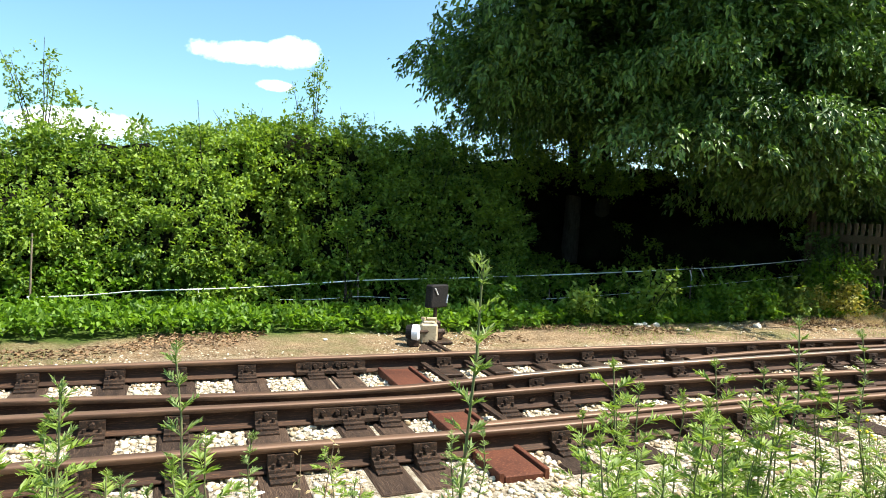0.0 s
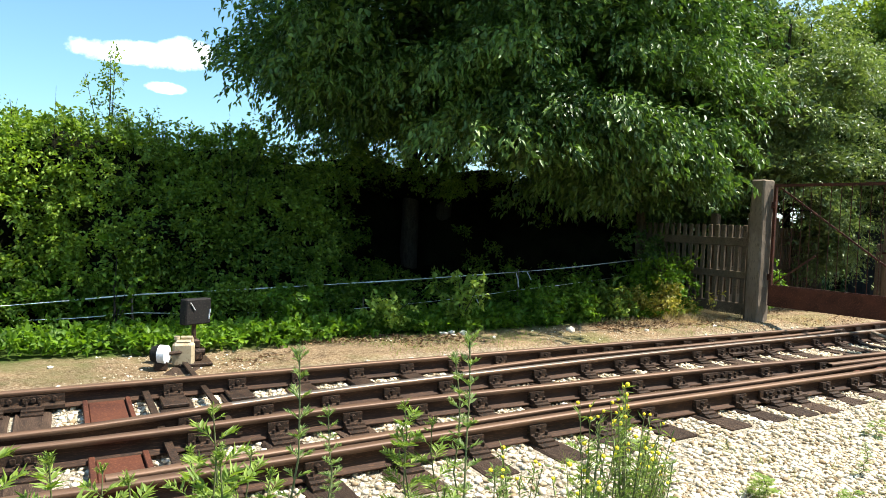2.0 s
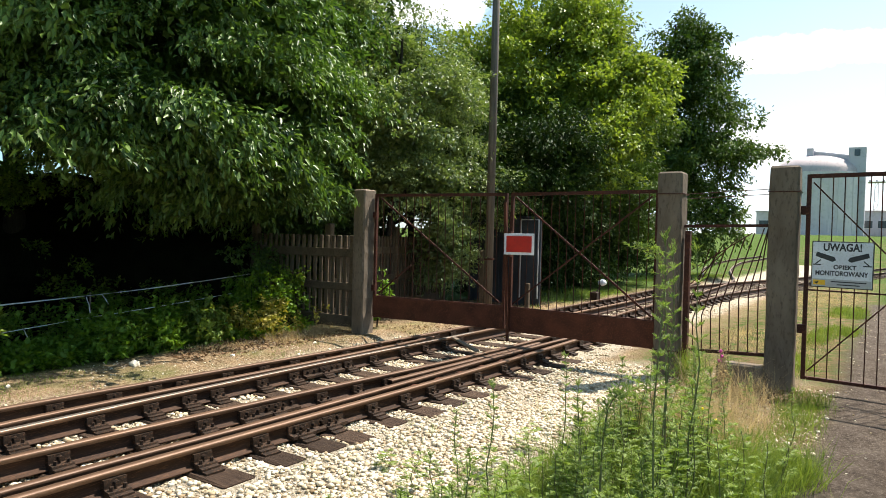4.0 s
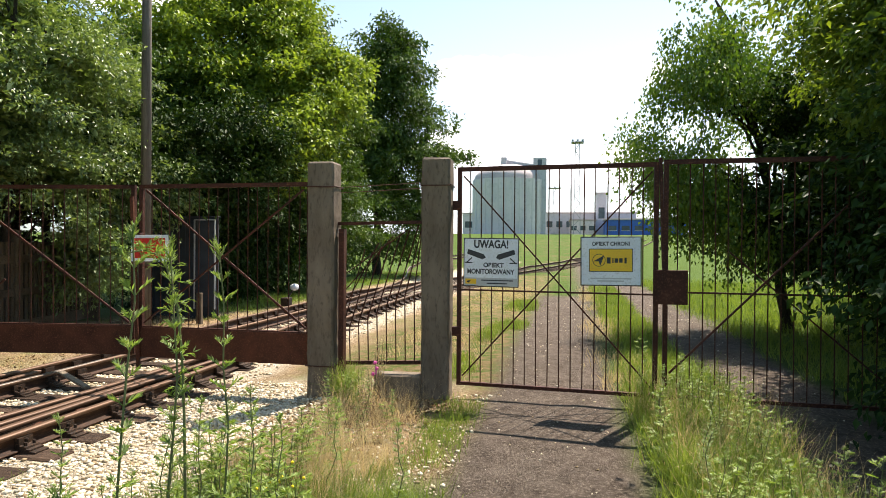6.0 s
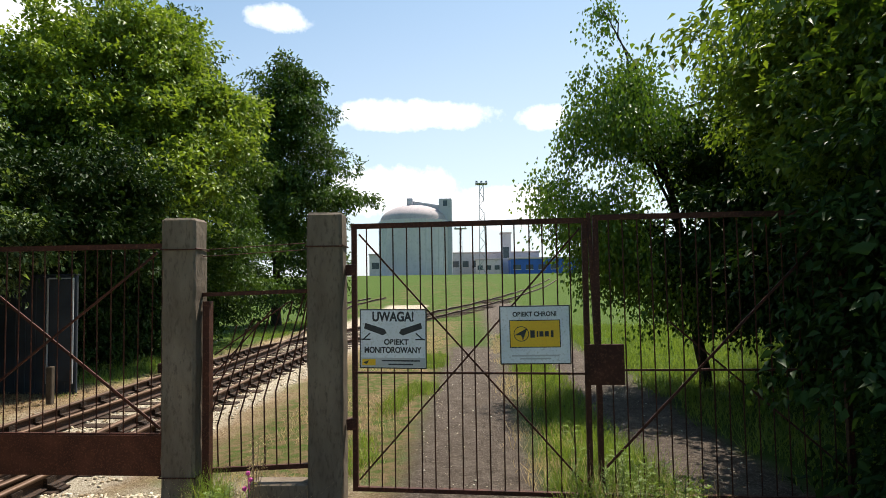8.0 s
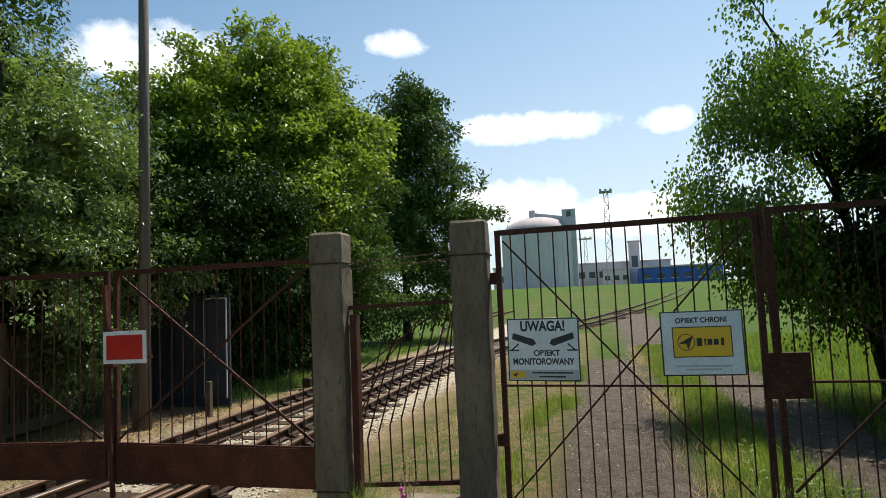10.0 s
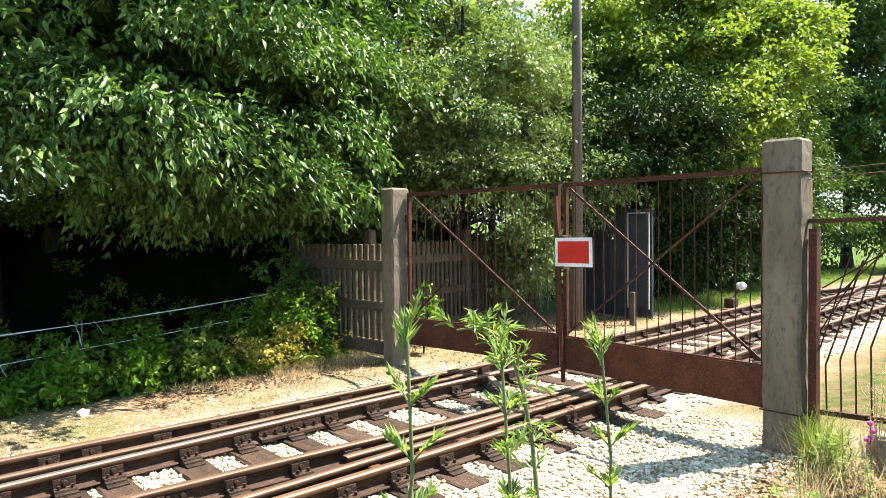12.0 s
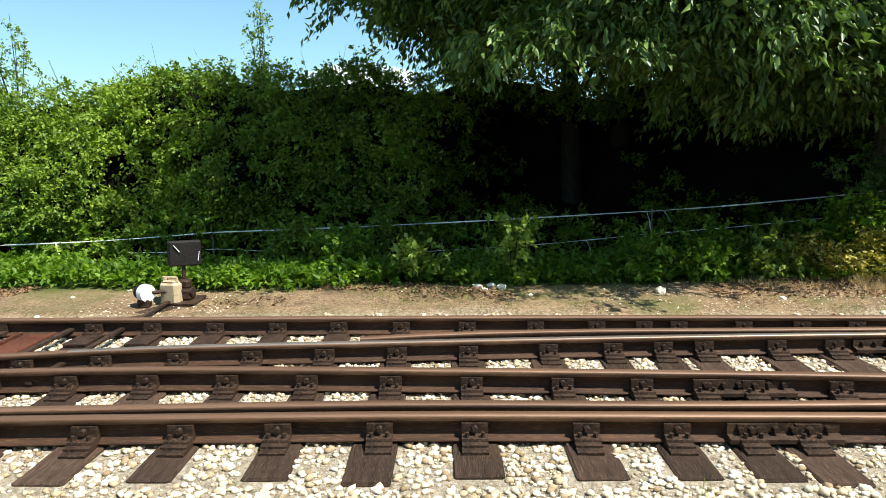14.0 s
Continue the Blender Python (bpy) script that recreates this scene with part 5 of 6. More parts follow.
# maple's shaded lower crown, done as a separate tree in darker leaves
tree("dark_tree", "shaded lower crown of the maple, built as a separate tree with darker leaves", (21.8, 10.6, -0.1), 6.4, 0.13,
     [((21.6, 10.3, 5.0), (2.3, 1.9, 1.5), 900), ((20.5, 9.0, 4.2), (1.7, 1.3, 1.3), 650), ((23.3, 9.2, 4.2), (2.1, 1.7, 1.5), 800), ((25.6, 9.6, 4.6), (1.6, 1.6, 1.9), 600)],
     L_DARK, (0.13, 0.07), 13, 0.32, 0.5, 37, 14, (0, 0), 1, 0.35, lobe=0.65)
# birch and broad bush on the other side of the road
tree("birch_tree", "slender birch tree with drooping twigs behind a gate", (18.4, -4.6, -0.1), 5.9, 0.10,
     [((18.0, -3.1, 6.3), (0.55, 0.55, 0.8), 150), ((18.0, -3.2, 5.3), (0.9, 0.9, 0.9), 280), ((18.0, -3.3, 4.2), (1.2, 1.3, 0.9), 430), ((17.8, -3.3, 3.1), (1.5, 1.5, 0.9), 520), ((17.8, -3.9, 2.1), (1.7, 1.5, 0.7), 420), ((19.0, -5.6, 4.4), (2.0, 1.7, 2.2), 800)],
     L_BIRCH, (0.075, 0.05), 16, 0.42, 1.5, 28, 30, (-0.4, 1.35), 1, 0.25, limb_r=0.03, lobe=0.36, inner=5)
# leaf colour darkened to stand for shade behind the birch
tree("leafy_shrub", "tall thicket of shrubs behind a birch and a gate, leaves toned dark for shade", (17.0, -8.2, -0.1), 5.0, 0.1,
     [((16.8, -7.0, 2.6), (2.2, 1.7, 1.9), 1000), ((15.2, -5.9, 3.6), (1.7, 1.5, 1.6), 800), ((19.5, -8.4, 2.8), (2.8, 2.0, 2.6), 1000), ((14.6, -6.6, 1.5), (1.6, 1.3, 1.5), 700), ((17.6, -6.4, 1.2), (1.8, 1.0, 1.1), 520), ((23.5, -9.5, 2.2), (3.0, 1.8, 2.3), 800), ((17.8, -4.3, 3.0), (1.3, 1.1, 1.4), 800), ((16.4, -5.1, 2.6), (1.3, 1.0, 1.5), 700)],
     L_SHADE, (0.12, 0.06), 13, 0.3, 0.6, 34, 14, (0, 0), 1, 0.35, lobe=0.55)
tree("broadleaf_tree", "dense dark broad-leaved tree crowding the road gate", (11.8, -6.2, -0.1), 7.0, 0.15,
     [((12.0, -6.1, 5.4), (2.3, 2.4, 2.2), 1500), ((11.3, -5.3, 3.9), (1.9, 2.0, 1.3), 1300), ((13.8, -5.4, 4.6), (1.6, 1.9, 1.5), 800), ((13.8, -4.7, 3.7), (1.4, 1.0, 0.9), 300), ((13.6, -4.9, 5.0), (1.5, 1.2, 1.1), 360)],
     L_ALDER, (0.095, 0.046), 20, 0.28, 0.6, 29, 22, (0, 0.3), 1, 0.35, lobe=0.6, bough=17)

# near boughs split off the gate tree, coloured dark for backlit shade
tree("dark_tree", "dense bushy tree overhanging the edge of the road, leaves coloured dark for backlit shade", (10.3, -5.3, -0.1), 4.6, 0.12,
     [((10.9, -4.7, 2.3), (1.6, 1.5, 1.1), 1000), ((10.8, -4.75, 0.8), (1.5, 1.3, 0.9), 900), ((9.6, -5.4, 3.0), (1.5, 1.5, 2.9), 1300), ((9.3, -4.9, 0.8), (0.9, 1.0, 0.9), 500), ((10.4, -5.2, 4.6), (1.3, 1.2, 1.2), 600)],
     L_SHADE, (0.10, 0.05), 18, 0.28, 0.6, 36, 14, (0, 0.2), 1, 0.35, lobe=0.6, bough=17)


# ---------------------------------------------------------------- hedge
def hedge_face(x, h, seed=0):
    """Front of the hedge: y at a place along x and a height share h in 0..1. It draws back under the trees."""
    p = np.stack([x * 0.9, h * 2.2, 0 * x + 3], 1)
    q = np.stack([x * 2.6, h * 6.0, 0 * x + 7], 1)
    back = 3.0 * smooth01(4.6, 6.8, x) * (1 - smooth01(9.6, 11.2, x)) * smooth01(0.02, 0.25, h) * (1 - 0.9 * smooth01(0.72, 0.95, h))
    return np.minimum(9.42 + 1.5 * h**1.35 + 0.50 * value_noise(p, 5) + 0.22 * value_noise(q, 6) + back * 0.75, 12.6)


def hedge_top(x):
    p = np.stack([x * 0.8, 0 * x, 0 * x], 1)
    q = np.stack([x * 2.7, 0 * x + 2, 0 * x], 1)
    return np.interp(x, [-9, -3, -1.5, -0.3, 0.6, 3, 6, 14], [2.2, 2.15, 2.2, 2.32, 2.55, 2.62, 2.6, 2.6]) + 0.16 * value_noise(p, 9) + 0.12 * value_noise(q, 10)


hedge = thing("hedge", "tall overgrown green hedge, dark in the shade of trees", "hedge", kind="")
gr = np.random.default_rng(31)
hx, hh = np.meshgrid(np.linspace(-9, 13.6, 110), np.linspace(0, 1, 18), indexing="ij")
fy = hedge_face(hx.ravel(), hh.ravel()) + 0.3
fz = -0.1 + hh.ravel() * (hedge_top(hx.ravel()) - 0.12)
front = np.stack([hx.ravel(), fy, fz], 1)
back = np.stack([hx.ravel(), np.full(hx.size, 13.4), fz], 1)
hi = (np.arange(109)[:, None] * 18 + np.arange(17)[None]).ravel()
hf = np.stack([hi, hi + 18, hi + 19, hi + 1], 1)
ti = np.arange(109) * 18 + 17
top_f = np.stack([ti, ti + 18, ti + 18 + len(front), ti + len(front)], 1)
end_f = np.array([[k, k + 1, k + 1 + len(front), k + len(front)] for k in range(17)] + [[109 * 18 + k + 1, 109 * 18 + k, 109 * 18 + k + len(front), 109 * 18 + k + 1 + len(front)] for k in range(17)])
# solid shell whose near-black colour stands in for shade inside the hedge
part("thicket", np_mesh("thicket", np.concatenate([front, back]), np.concatenate([hf, (hf + len(front))[:, ::-1], top_f, end_f]), M_SHADECORE), None, hedge, "near-black inner shell of the hedge, coloured for the shade inside it")
# leafy bosses on the front and along the top; thinned under the trees to bare the near-black shell
n = 1500
sx, sh = gr.uniform(-9, 13.2, n), gr.random(n) ** 0.9
keep = gr.random(n) > 0.95 * smooth01(4.5, 6.4, sx) * smooth01(0.12, 0.3, sh) * (1 - 0.9 * smooth01(0.8, 0.92, sh))
sx, sh = sx[keep], sh[keep]
boss = np.stack([sx, hedge_face(sx, sh) + gr.uniform(-0.08, 0.2, len(sx)), -0.1 + sh * (hedge_top(sx) - 0.1)], 1)
size = gr.uniform(0.14, 0.34, len(sx))
k = np.repeat(np.arange(len(sx)), 9)
o = unit(gr.normal(size=(len(k), 3)) + (0, -0.9, 0.75))
v1 = sprays(boss[k] + o * size[k][:, None] * (1.35, 0.9, 0.75) * gr.uniform(0.4, 1.0, (len(k), 1)), o, 14, 0.13, 0.066, 0.042, 0.25, gr)
n = 260
sx = gr.uniform(-9, 13.2, n)
boss = np.stack([sx, gr.uniform(10.7, 12.6, n), hedge_top(sx) - 0.18 + np.abs(gr.normal(size=n)) * 0.10], 1)
size = gr.uniform(0.12, 0.3, n)
k = np.repeat(np.arange(n), 9)
o = unit(gr.normal(size=(len(k), 3)) + (0, -0.3, 0.9))
v2 = sprays(boss[k] + o * size[k][:, None] * (1.3, 1.3, 0.8) * gr.uniform(0.4, 1.0, (len(k), 1)), o, 10, 0.13, 0.075, 0.046, 0.0, gr)
part("foliage", np_mesh("foliage", *join_arrays([v1, v2]), L_HEDGE), None, hedge)
gs = random.Random(5)
for k in range(26):
    x0 = gs.uniform(-6, 4.6)
    y0 = gs.uniform(9.6, 10.6)
    zt = float(hedge_top(np.array([x0]))[0])
    path = [(x0, 10.6, zt * 0.4), (x0 + gs.uniform(-0.1, 0.1), y0 + 0.4, zt * 0.75), (x0 + gs.uniform(-0.3, 0.3), y0, zt + gs.uniform(0.0, 0.3))]
    part("shoot", np_mesh("shoot", *tube_arrays(path, [0.008, 0.004, 0.0015], 5), M_BARK, True), None, hedge)


def sapling(base, h, rad, mat, label, seed, leaf=(0.06, 0.035), n=120, bare=0.2, name="sapling"):
    """A young shrub: several stems fanning out of one foot, leaves along their upper lengths."""
    g = np.random.default_rng(seed)
    t = thing(name, label, name, base)
    m = 3 + int(rad * 8)
    ends = np.stack([g.normal(size=m) * rad * 0.55, g.normal(size=m) * rad * 0.55, h * g.uniform(0.55, 1.0, m)], 1)
    ends[0] = (0.02, 0.01, h)
    pts, ways = [], []
    for e in ends:
        s = np.linspace(0, 1, 6)[:, None]
        path = e * s * np.array((1, 1, 1)) + g.normal(size=(6, 3)) * 0.012 * s + np.array((e[0], e[1], 0)) * (s**2 - s) * 0.5
        part("stem", np_mesh("stem", *tube_arrays(path, np.linspace(0.006 + 0.004 * h, 0.003, 6), 5), M_BARK, True), None, t)
        q = bare + (1 - bare) * g.random(max(2, n // m)) ** 0.8
        d = unit(g.normal(size=(len(q), 3)) + (0, 0, 0.3))
        pts.append(np.stack([np.interp(q, s[:, 0], path[:, i]) for i in range(3)], 1) + d * (0.04 + 0.32 * rad) * g.random((len(q), 1)))
        ways.append(d)
    part("leaves", np_mesh("leaves", *sprays(np.concatenate(pts), np.concatenate(ways), 9, 0.11, leaf[0], leaf[1], 0.2, g), mat), None, t)
    return t


sapling((2.05, 12.8, 1.4), 2.6, 0.5, L_HEDGE, "bushy young shrub sticking out above the hedge", 41, n=150, bare=0.35)
sapling((-2.33, 12.4, 1.4), 2.45, 0.6, L_HEDGE, "bushy young shrub sticking out above the hedge", 42, n=160, bare=0.35)
sapling((0.75, 10.9, 1.5), 1.35, 0.5, L_HEDGE, "leafy shoots sticking out above the hedge", 43, n=110, bare=0.4)
sapling((2.5, 10.8, 1.6), 1.25, 0.7, L_HEDGE, "leafy shoots sticking out above the hedge", 57, n=120, bare=0.4)
for x, y, h, r, mat, label, n in ((6.15, 7.85, 0.8, 0.34, L_SPRIG, "bright green young shrub at the edge of the path", 60), (5.05, 7.95, 0.5, 0.3, L_SPRIG, "bright green young shrub at the edge of the path", 46),
                                  (1.95, 9.2, 1.05, 0.3, L_GROUND, "thin seedling with a few pale leaves before the hedge", 16), (10.3, 8.35, 1.0, 0.5, L_GROUND, "bushy shrub before a concrete fence", 130),
                                  (9.75, 7.95, 0.5, 0.6, L_YELLOWISH, "low yellowing shrub at the foot of a hedge", 150), (10.25, 7.85, 0.55, 0.5, L_YELLOWISH, "low yellowing shrub at the foot of a hedge", 110),
                                  (10.75, 8.1, 0.85, 0.45, L_GROUND, "dark leafy shrub before a concrete fence", 130), (11.05, 8.5, 1.15, 0.45, L_HEDGE, "leafy shrub before a concrete fence", 150),
                                  (4.2, 8.5, 0.45, 0.4, L_GROUND, "low green shrub at the foot of a hedge", 80), (7.7, 8.1, 0.4, 0.6, L_GROUND, "low green shrub at the foot of a hedge", 150),
                                  (8.6, 8.1, 0.5, 0.6, L_GROUND, "low green shrub at the foot of a hedge", 170), (9.2, 8.0, 0.5, 0.5, L_TANSY, "low green shrub at the foot of a hedge", 120),
                                  (10.9, 8.95, 1.5, 0.45, L_WALNUT, "dark shrub leaning on a concrete fence", 120), (12.2, 7.3, 1.1, 0.18, L_GROUND, "young shrub growing behind a gate post", 26)):
    sapling((x, y, -0.08), h, r, mat, label, int(x * 100 + y), (0.08, 0.05) if mat != L_YELLOWISH else (0.06, 0.034), n)

# ground cover between path and hedge
n = 4400
gx0 = gr.uniform(-9, 11.2, n)
gy0 = 7.75 + 1.9 * gr.random(n) + 0.25 * value_noise(np.stack([gx0 * 0.8, 0 * gx0, 0 * gx0], 1), 12)
ht = np.where(gy0 < 9.15, 0.03 + 0.06 * (gy0 - 7.6), 0.14 + 0.8 * (gy0 - 9.15)) * gr.uniform(0.4, 1.25, n)
ht = ht * np.where((gy0 > 8.4) & (gy0 < 9.3), 0.4, 1.0)
gk = gr.random(n) > 0.55 * smooth01(4.5, 6.5, gx0) * smooth01(8.6, 9.2, gy0)
gk &= ~((gx0 > 0.4) & (gx0 < 6.2) & (gy0 > 8.75) & (gy0 < 9.32) & (gr.random(n) < 0.88))
gx0, gy0, ht = gx0[gk], gy0[gk], ht[gk]
n = len(gx0)
cover = sprays(np.stack([gx0, gy0, -0.06 + ht], 1), np.tile((0, -0.4, 1.0), (n, 1)), 13, 0.12, 0.085, 0.052, 0.2, gr)
tagged(new("ground_cover", np_mesh("ground_cover", *cover, L_GROUND)), "low leafy green ground cover before a hedge", "plants", kind="stuff")


# ---------------------------------------------------------------- grass
def blades(n, xy, h0, h1, width, g, z=None):
    p = np.stack([xy[:, 0], xy[:, 1], ground_z(xy[:, 0], xy[:, 1]) - 0.01], 1)
    way = np.stack([g.normal(size=len(p)) * 0.35, g.normal(size=len(p)) * 0.35, np.ones(len(p))], 1)
    h = g.uniform(h0, h1, len(p))
    return blade_arrays(p, way, h, width * g.uniform(0.7, 1.3, len(p)), 0.6, g)


def tufts(n, x0, x1, y0, y1, per, radius, h0, h1, width, g, keep=None):
    c = np.stack([g.uniform(x0, x1, n), g.uniform(y0, y1, n)], 1)
    if keep is not None:
        c = c[keep(c[:, 0], c[:, 1])]
    xy = (c[:, None] + g.normal(size=(len(c), per, 2)) * radius).reshape(-1, 2)
    return blades(len(xy), xy, h0, h1, width, g)


def patch(seed, scale, level):
    return lambda x, y: value_noise(np.stack([x * scale, y * scale, 0 * x], 1), seed) > level


def grass(label, pieces, mat):
    return tagged(new("grass", np_mesh("grass", *join_arrays(pieces), mat)), label, "grass", kind="stuff")


gg = np.random.default_rng(77)
grass("long green grass along the road and beyond the gate", [
    tufts(760, 7.4, 13.5, -2.2, -1.15, 26, 0.07, 0.08, 0.30, 0.0035, gg, patch(33, 1.1, -0.35)),
    tufts(60, 7.4, 12.5, -2.1, -1.2, 40, 0.05, 0.3, 0.62, 0.005, gg),
    tufts(900, 13, 30, -2.1, -1.3, 18, 0.08, 0.08, 0.3, 0.007, gg),
    tufts(3600, 12.2, 34, -14, -3.5, 18, 0.14, 0.10, 0.40, 0.010, gg),
    tufts(700, 12.2, 24, 0.35, 1.0, 18, 0.08, 0.05, 0.2, 0.006, gg, patch(21, 0.6, -0.1)),
    tufts(520, 8.4, 11.4, 0.3, 0.8, 24, 0.06, 0.04, 0.16, 0.0035, gg, patch(22, 1.2, 0.0)),
    tufts(900, -6, 8.5, -3.5, -0.9, 16, 0.07, 0.06, 0.22, 0.006, gg, patch(23, 0.8, -0.3)),
    tufts(1700, 4.2, 8.6, 0.25, 1.75, 28, 0.07, 0.10, 0.42, 0.004, gg, patch(24, 0.9, -0.5)),
    tufts(1100, -3, 2.8, 0.95, 2.4, 24, 0.07, 0.10, 0.45, 0.004, gg, lambda x, y: (x < -0.1) | (x > 0.95)),
    tufts(900, -6, 10.5, 6.5, 7.9, 14, 0.06, 0.02, 0.08, 0.003, gg, patch(25, 0.5, 0.12)),
    tufts(12, 11.50, 11.62, 1.68, 1.88, 46, 0.04, 0.25, 0.55, 0.005, gg),
    tufts(70, 9.4, 11.6, 0.36, 0.7, 22, 0.06, 0.06, 0.22, 0.0035, gg),
    tufts(45, 2.4, 9.5, 2.2, 3.5, 14, 0.025, 0.05, 0.2, 0.002, gg),
    tufts(1500, 18, 40, 6.9, 9.5, 14, 0.1, 0.05, 0.2, 0.009, gg, patch(26, 0.5, -0.05)),
    tufts(260, 12.3, 18, 6.8, 8.6, 14, 0.08, 0.03, 0.14, 0.005, gg, patch(36, 0.9, 0.1)),
], L_GRASS)
grass("dry straw-coloured grass before the gate posts", [
    tufts(210, 8.2, 10.6, 0.7, 1.6, 24, 0.06, 0.2, 0.72, 0.002, gg, patch(38, 1.2, -0.1)),
    tufts(150, 8.0, 12, -2.2, -1.2, 14, 0.05, 0.25, 0.62, 0.0022, gg),
    tufts(26, 9.6, 11.5, 0.8, 1.7, 14, 0.06, 0.12, 0.4, 0.0022, gg),
    tufts(700, 12.2, 19, 6.6, 8.2, 10, 0.1, 0.02, 0.10, 0.004, gg, patch(37, 0.8, -0.2)),
    tufts(500, 8.6, 11.4, 6.9, 8.1, 12, 0.08, 0.02, 0.12, 0.003, gg, patch(34, 1.3, -0.1)),
    tufts(420, 12.3, 30, -1.6, -0.9, 12, 0.08, 0.05, 0.25, 0.005, gg, patch(35, 0.9, -0.1)),
    tufts(160, 10.0, 11.4, 7.2, 8.0, 14, 0.06, 0.05, 0.2, 0.003, gg),
    tufts(60, 0.1, 1.6, 1.1, 2.2, 10, 0.05, 0.2, 0.5, 0.002, gg),
    tufts(900, 12.2, 30, 0.7, 2.4, 12, 0.08, 0.03, 0.14, 0.005, gg, patch(27, 0.6, -0.05)),
], L_DRY)


# ---------------------------------------------------------------- weeds
def weed_mesh(seed, ferny=False):
    """A one-metre weed: stem, and feathery leaves set round it, each a rib with narrow lobes on both sides."""
    g = np.random.default_rng(seed)
    z = np.linspace(0, 1, 9)
    bend = np.cumsum(g.normal(size=(9, 2)) * 0.013, 0)
    path = np.stack([bend[:, 0], bend[:, 1], z], 1)
    pos, way, ln, wd, ribs = [], [], [], [], []

    def frond(c, d, reach, pairs, lobe, breadth, sag):
        side0 = np.array((-d[1], d[0], 0.0))
        side0 /= np.linalg.norm(side0) + 1e-9
        t = np.linspace(0, 1, 5)[:, None]
        line = c + d * reach * t - np.array((0, 0, 1.0)) * sag * reach * t**2
        ribs.append(tube_arrays(line, np.linspace(0.0016, 0.0006, 5), 3))
        for j in range(pairs):
            f = 0.25 + 0.75 * j / pairs
            p = np.array([np.interp(f, t[:, 0], line[:, i]) for i in range(3)])
            shape = math.sin(math.pi * (0.2 + 0.75 * f))
            for s in (-1, 1):
                pos.append(p)
                way.append(d * 0.75 + side0 * s * (0.9 if ferny else 0.6) + np.array((0, 0, 0.1)) + g.normal(size=3) * 0.16)
                ln.append(lobe * shape * g.uniform(0.8, 1.25))
                wd.append(breadth * g.uniform(0.8, 1.25))
        pos.append(line[-2])
        way.append(d + g.normal(size=3) * 0.1)
        ln.append(lobe * 0.9)
        wd.append(breadth)

    nodes = 11 if ferny else 19
    for k in range(nodes):
        s = 0.08 + 0.90 * k / nodes
        c = np.array([np.interp(s, z, path[:, i]) for i in range(3)])
        for q in range(2 if ferny else 3):
            az = k * 2.4 + q * 2.7 + g.normal() * 0.3
            d = np.array((math.cos(az), math.sin(az), (0.5 if ferny else 0.35) + 0.9 * s * s))
            d /= np.linalg.norm(d)
            if ferny:
                frond(c, d, g.uniform(0.13, 0.2) * (1.1 - 0.4 * s), 9, 0.046, 0.0095, 0.4)
            else:
                frond(c, d, g.uniform(0.03, 0.07) * (1.15 - 0.3 * s), 6, 0.022, 0.0048, 0.25)
    for k in range(7):
        d = g.normal(size=3) * 0.45 + (0, 0, 0.9)
        frond(path[-1] - (0, 0, 0.03 * g.random()), d / np.linalg.norm(d), 0.035, 4, 0.02, 0.0034, 0.0)
    lv, lf = leaf_arrays(np.array(pos), np.array(way), np.array(ln), np.array(wd), 0.12, 0.12, g)
    tv, tf = join_arrays(ribs)
    lv, lf = join_arrays([(lv, lf), (tv, np.concatenate([tf[:, :3], tf[:, [0, 2, 3]]]))])
    sv, sf = tube_arrays(path, np.linspace(0.0048, 0.002, 9), 6)
    return np_mesh("stem", sv, sf, M_STEM, True), np_mesh("leaves", lv, lf, L_TANSY if ferny else L_WEED)


WEEDS = {False: [weed_mesh(60 + i) for i in range(6)], True: [weed_mesh(80 + i, True) for i in range(5)]}
gw = random.Random(12)


def weed(x, y, h, ferny=False):
    k = 0.75 + 0.3 * h
    m = pose(x, y, float(ground_z(x, y)) - 0.02, gw.uniform(-4, 4), gw.uniform(-4, 4), gw.uniform(0, 360)) @ Matrix.Diagonal((k, k, h, 1))
    if ferny:
        t = thing("tansy", "bright green ferny-leaved weed among grass", "weed", m, "weeds along the track")
    else:
        t = thing("mugwort", "tall green mugwort weed with feathery leaves", "weed", m, "weeds along the track")
    stem, leaves = gw.choice(WEEDS[ferny])
    part("stem", stem, None, t)
    tagged(part("leaves", leaves, None, t), kind="stuff")


for x, y, hh1 in ((0.36, 1.39, 1.42), (-0.15, 1.75, 1.18), (-0.46, 1.72, 1.1), (2.0, 1.9, 1.15), (2.35, 1.6, 1.2), (2.75, 2.1, 1.05), (0.75, 2.2, 0.75), (0.0, 2.2, 0.8), (2.2, 2.3, 0.9),
                  (6.55, 0.80, 1.72), (6.88, 0.82, 1.66), (7.1, 0.80, 1.66), (6.5, 1.15, 0.95), (7.0, 1.1, 0.8), (7.35, 1.1, 1.0), (6.75, 1.2, 0.7), (7.5, 0.7, 0.9), (7.25, 1.6, 0.95), (7.6, 1.35, 0.9), (7.45, 0.85, 1.05), (6.2, 1.7, 0.75), (6.0, 1.35, 1.0), (5.7, 1.5, 0.7)):
    weed(x, y, hh1)
for x, y, hh1 in ((1.25, 1.95, 0.98), (1.6, 1.75, 0.95), (1.45, 2.15, 0.9), (1.05, 1.75, 0.8), (1.8, 2.1, 0.85), (1.3, 1.6, 0.9), (1.5, 1.4, 0.85), (6.4, 1.15, 0.8), (6.1, 1.25, 0.7), (5.8, 1.3, 0.55)):
    weed(x, y, hh1, True)
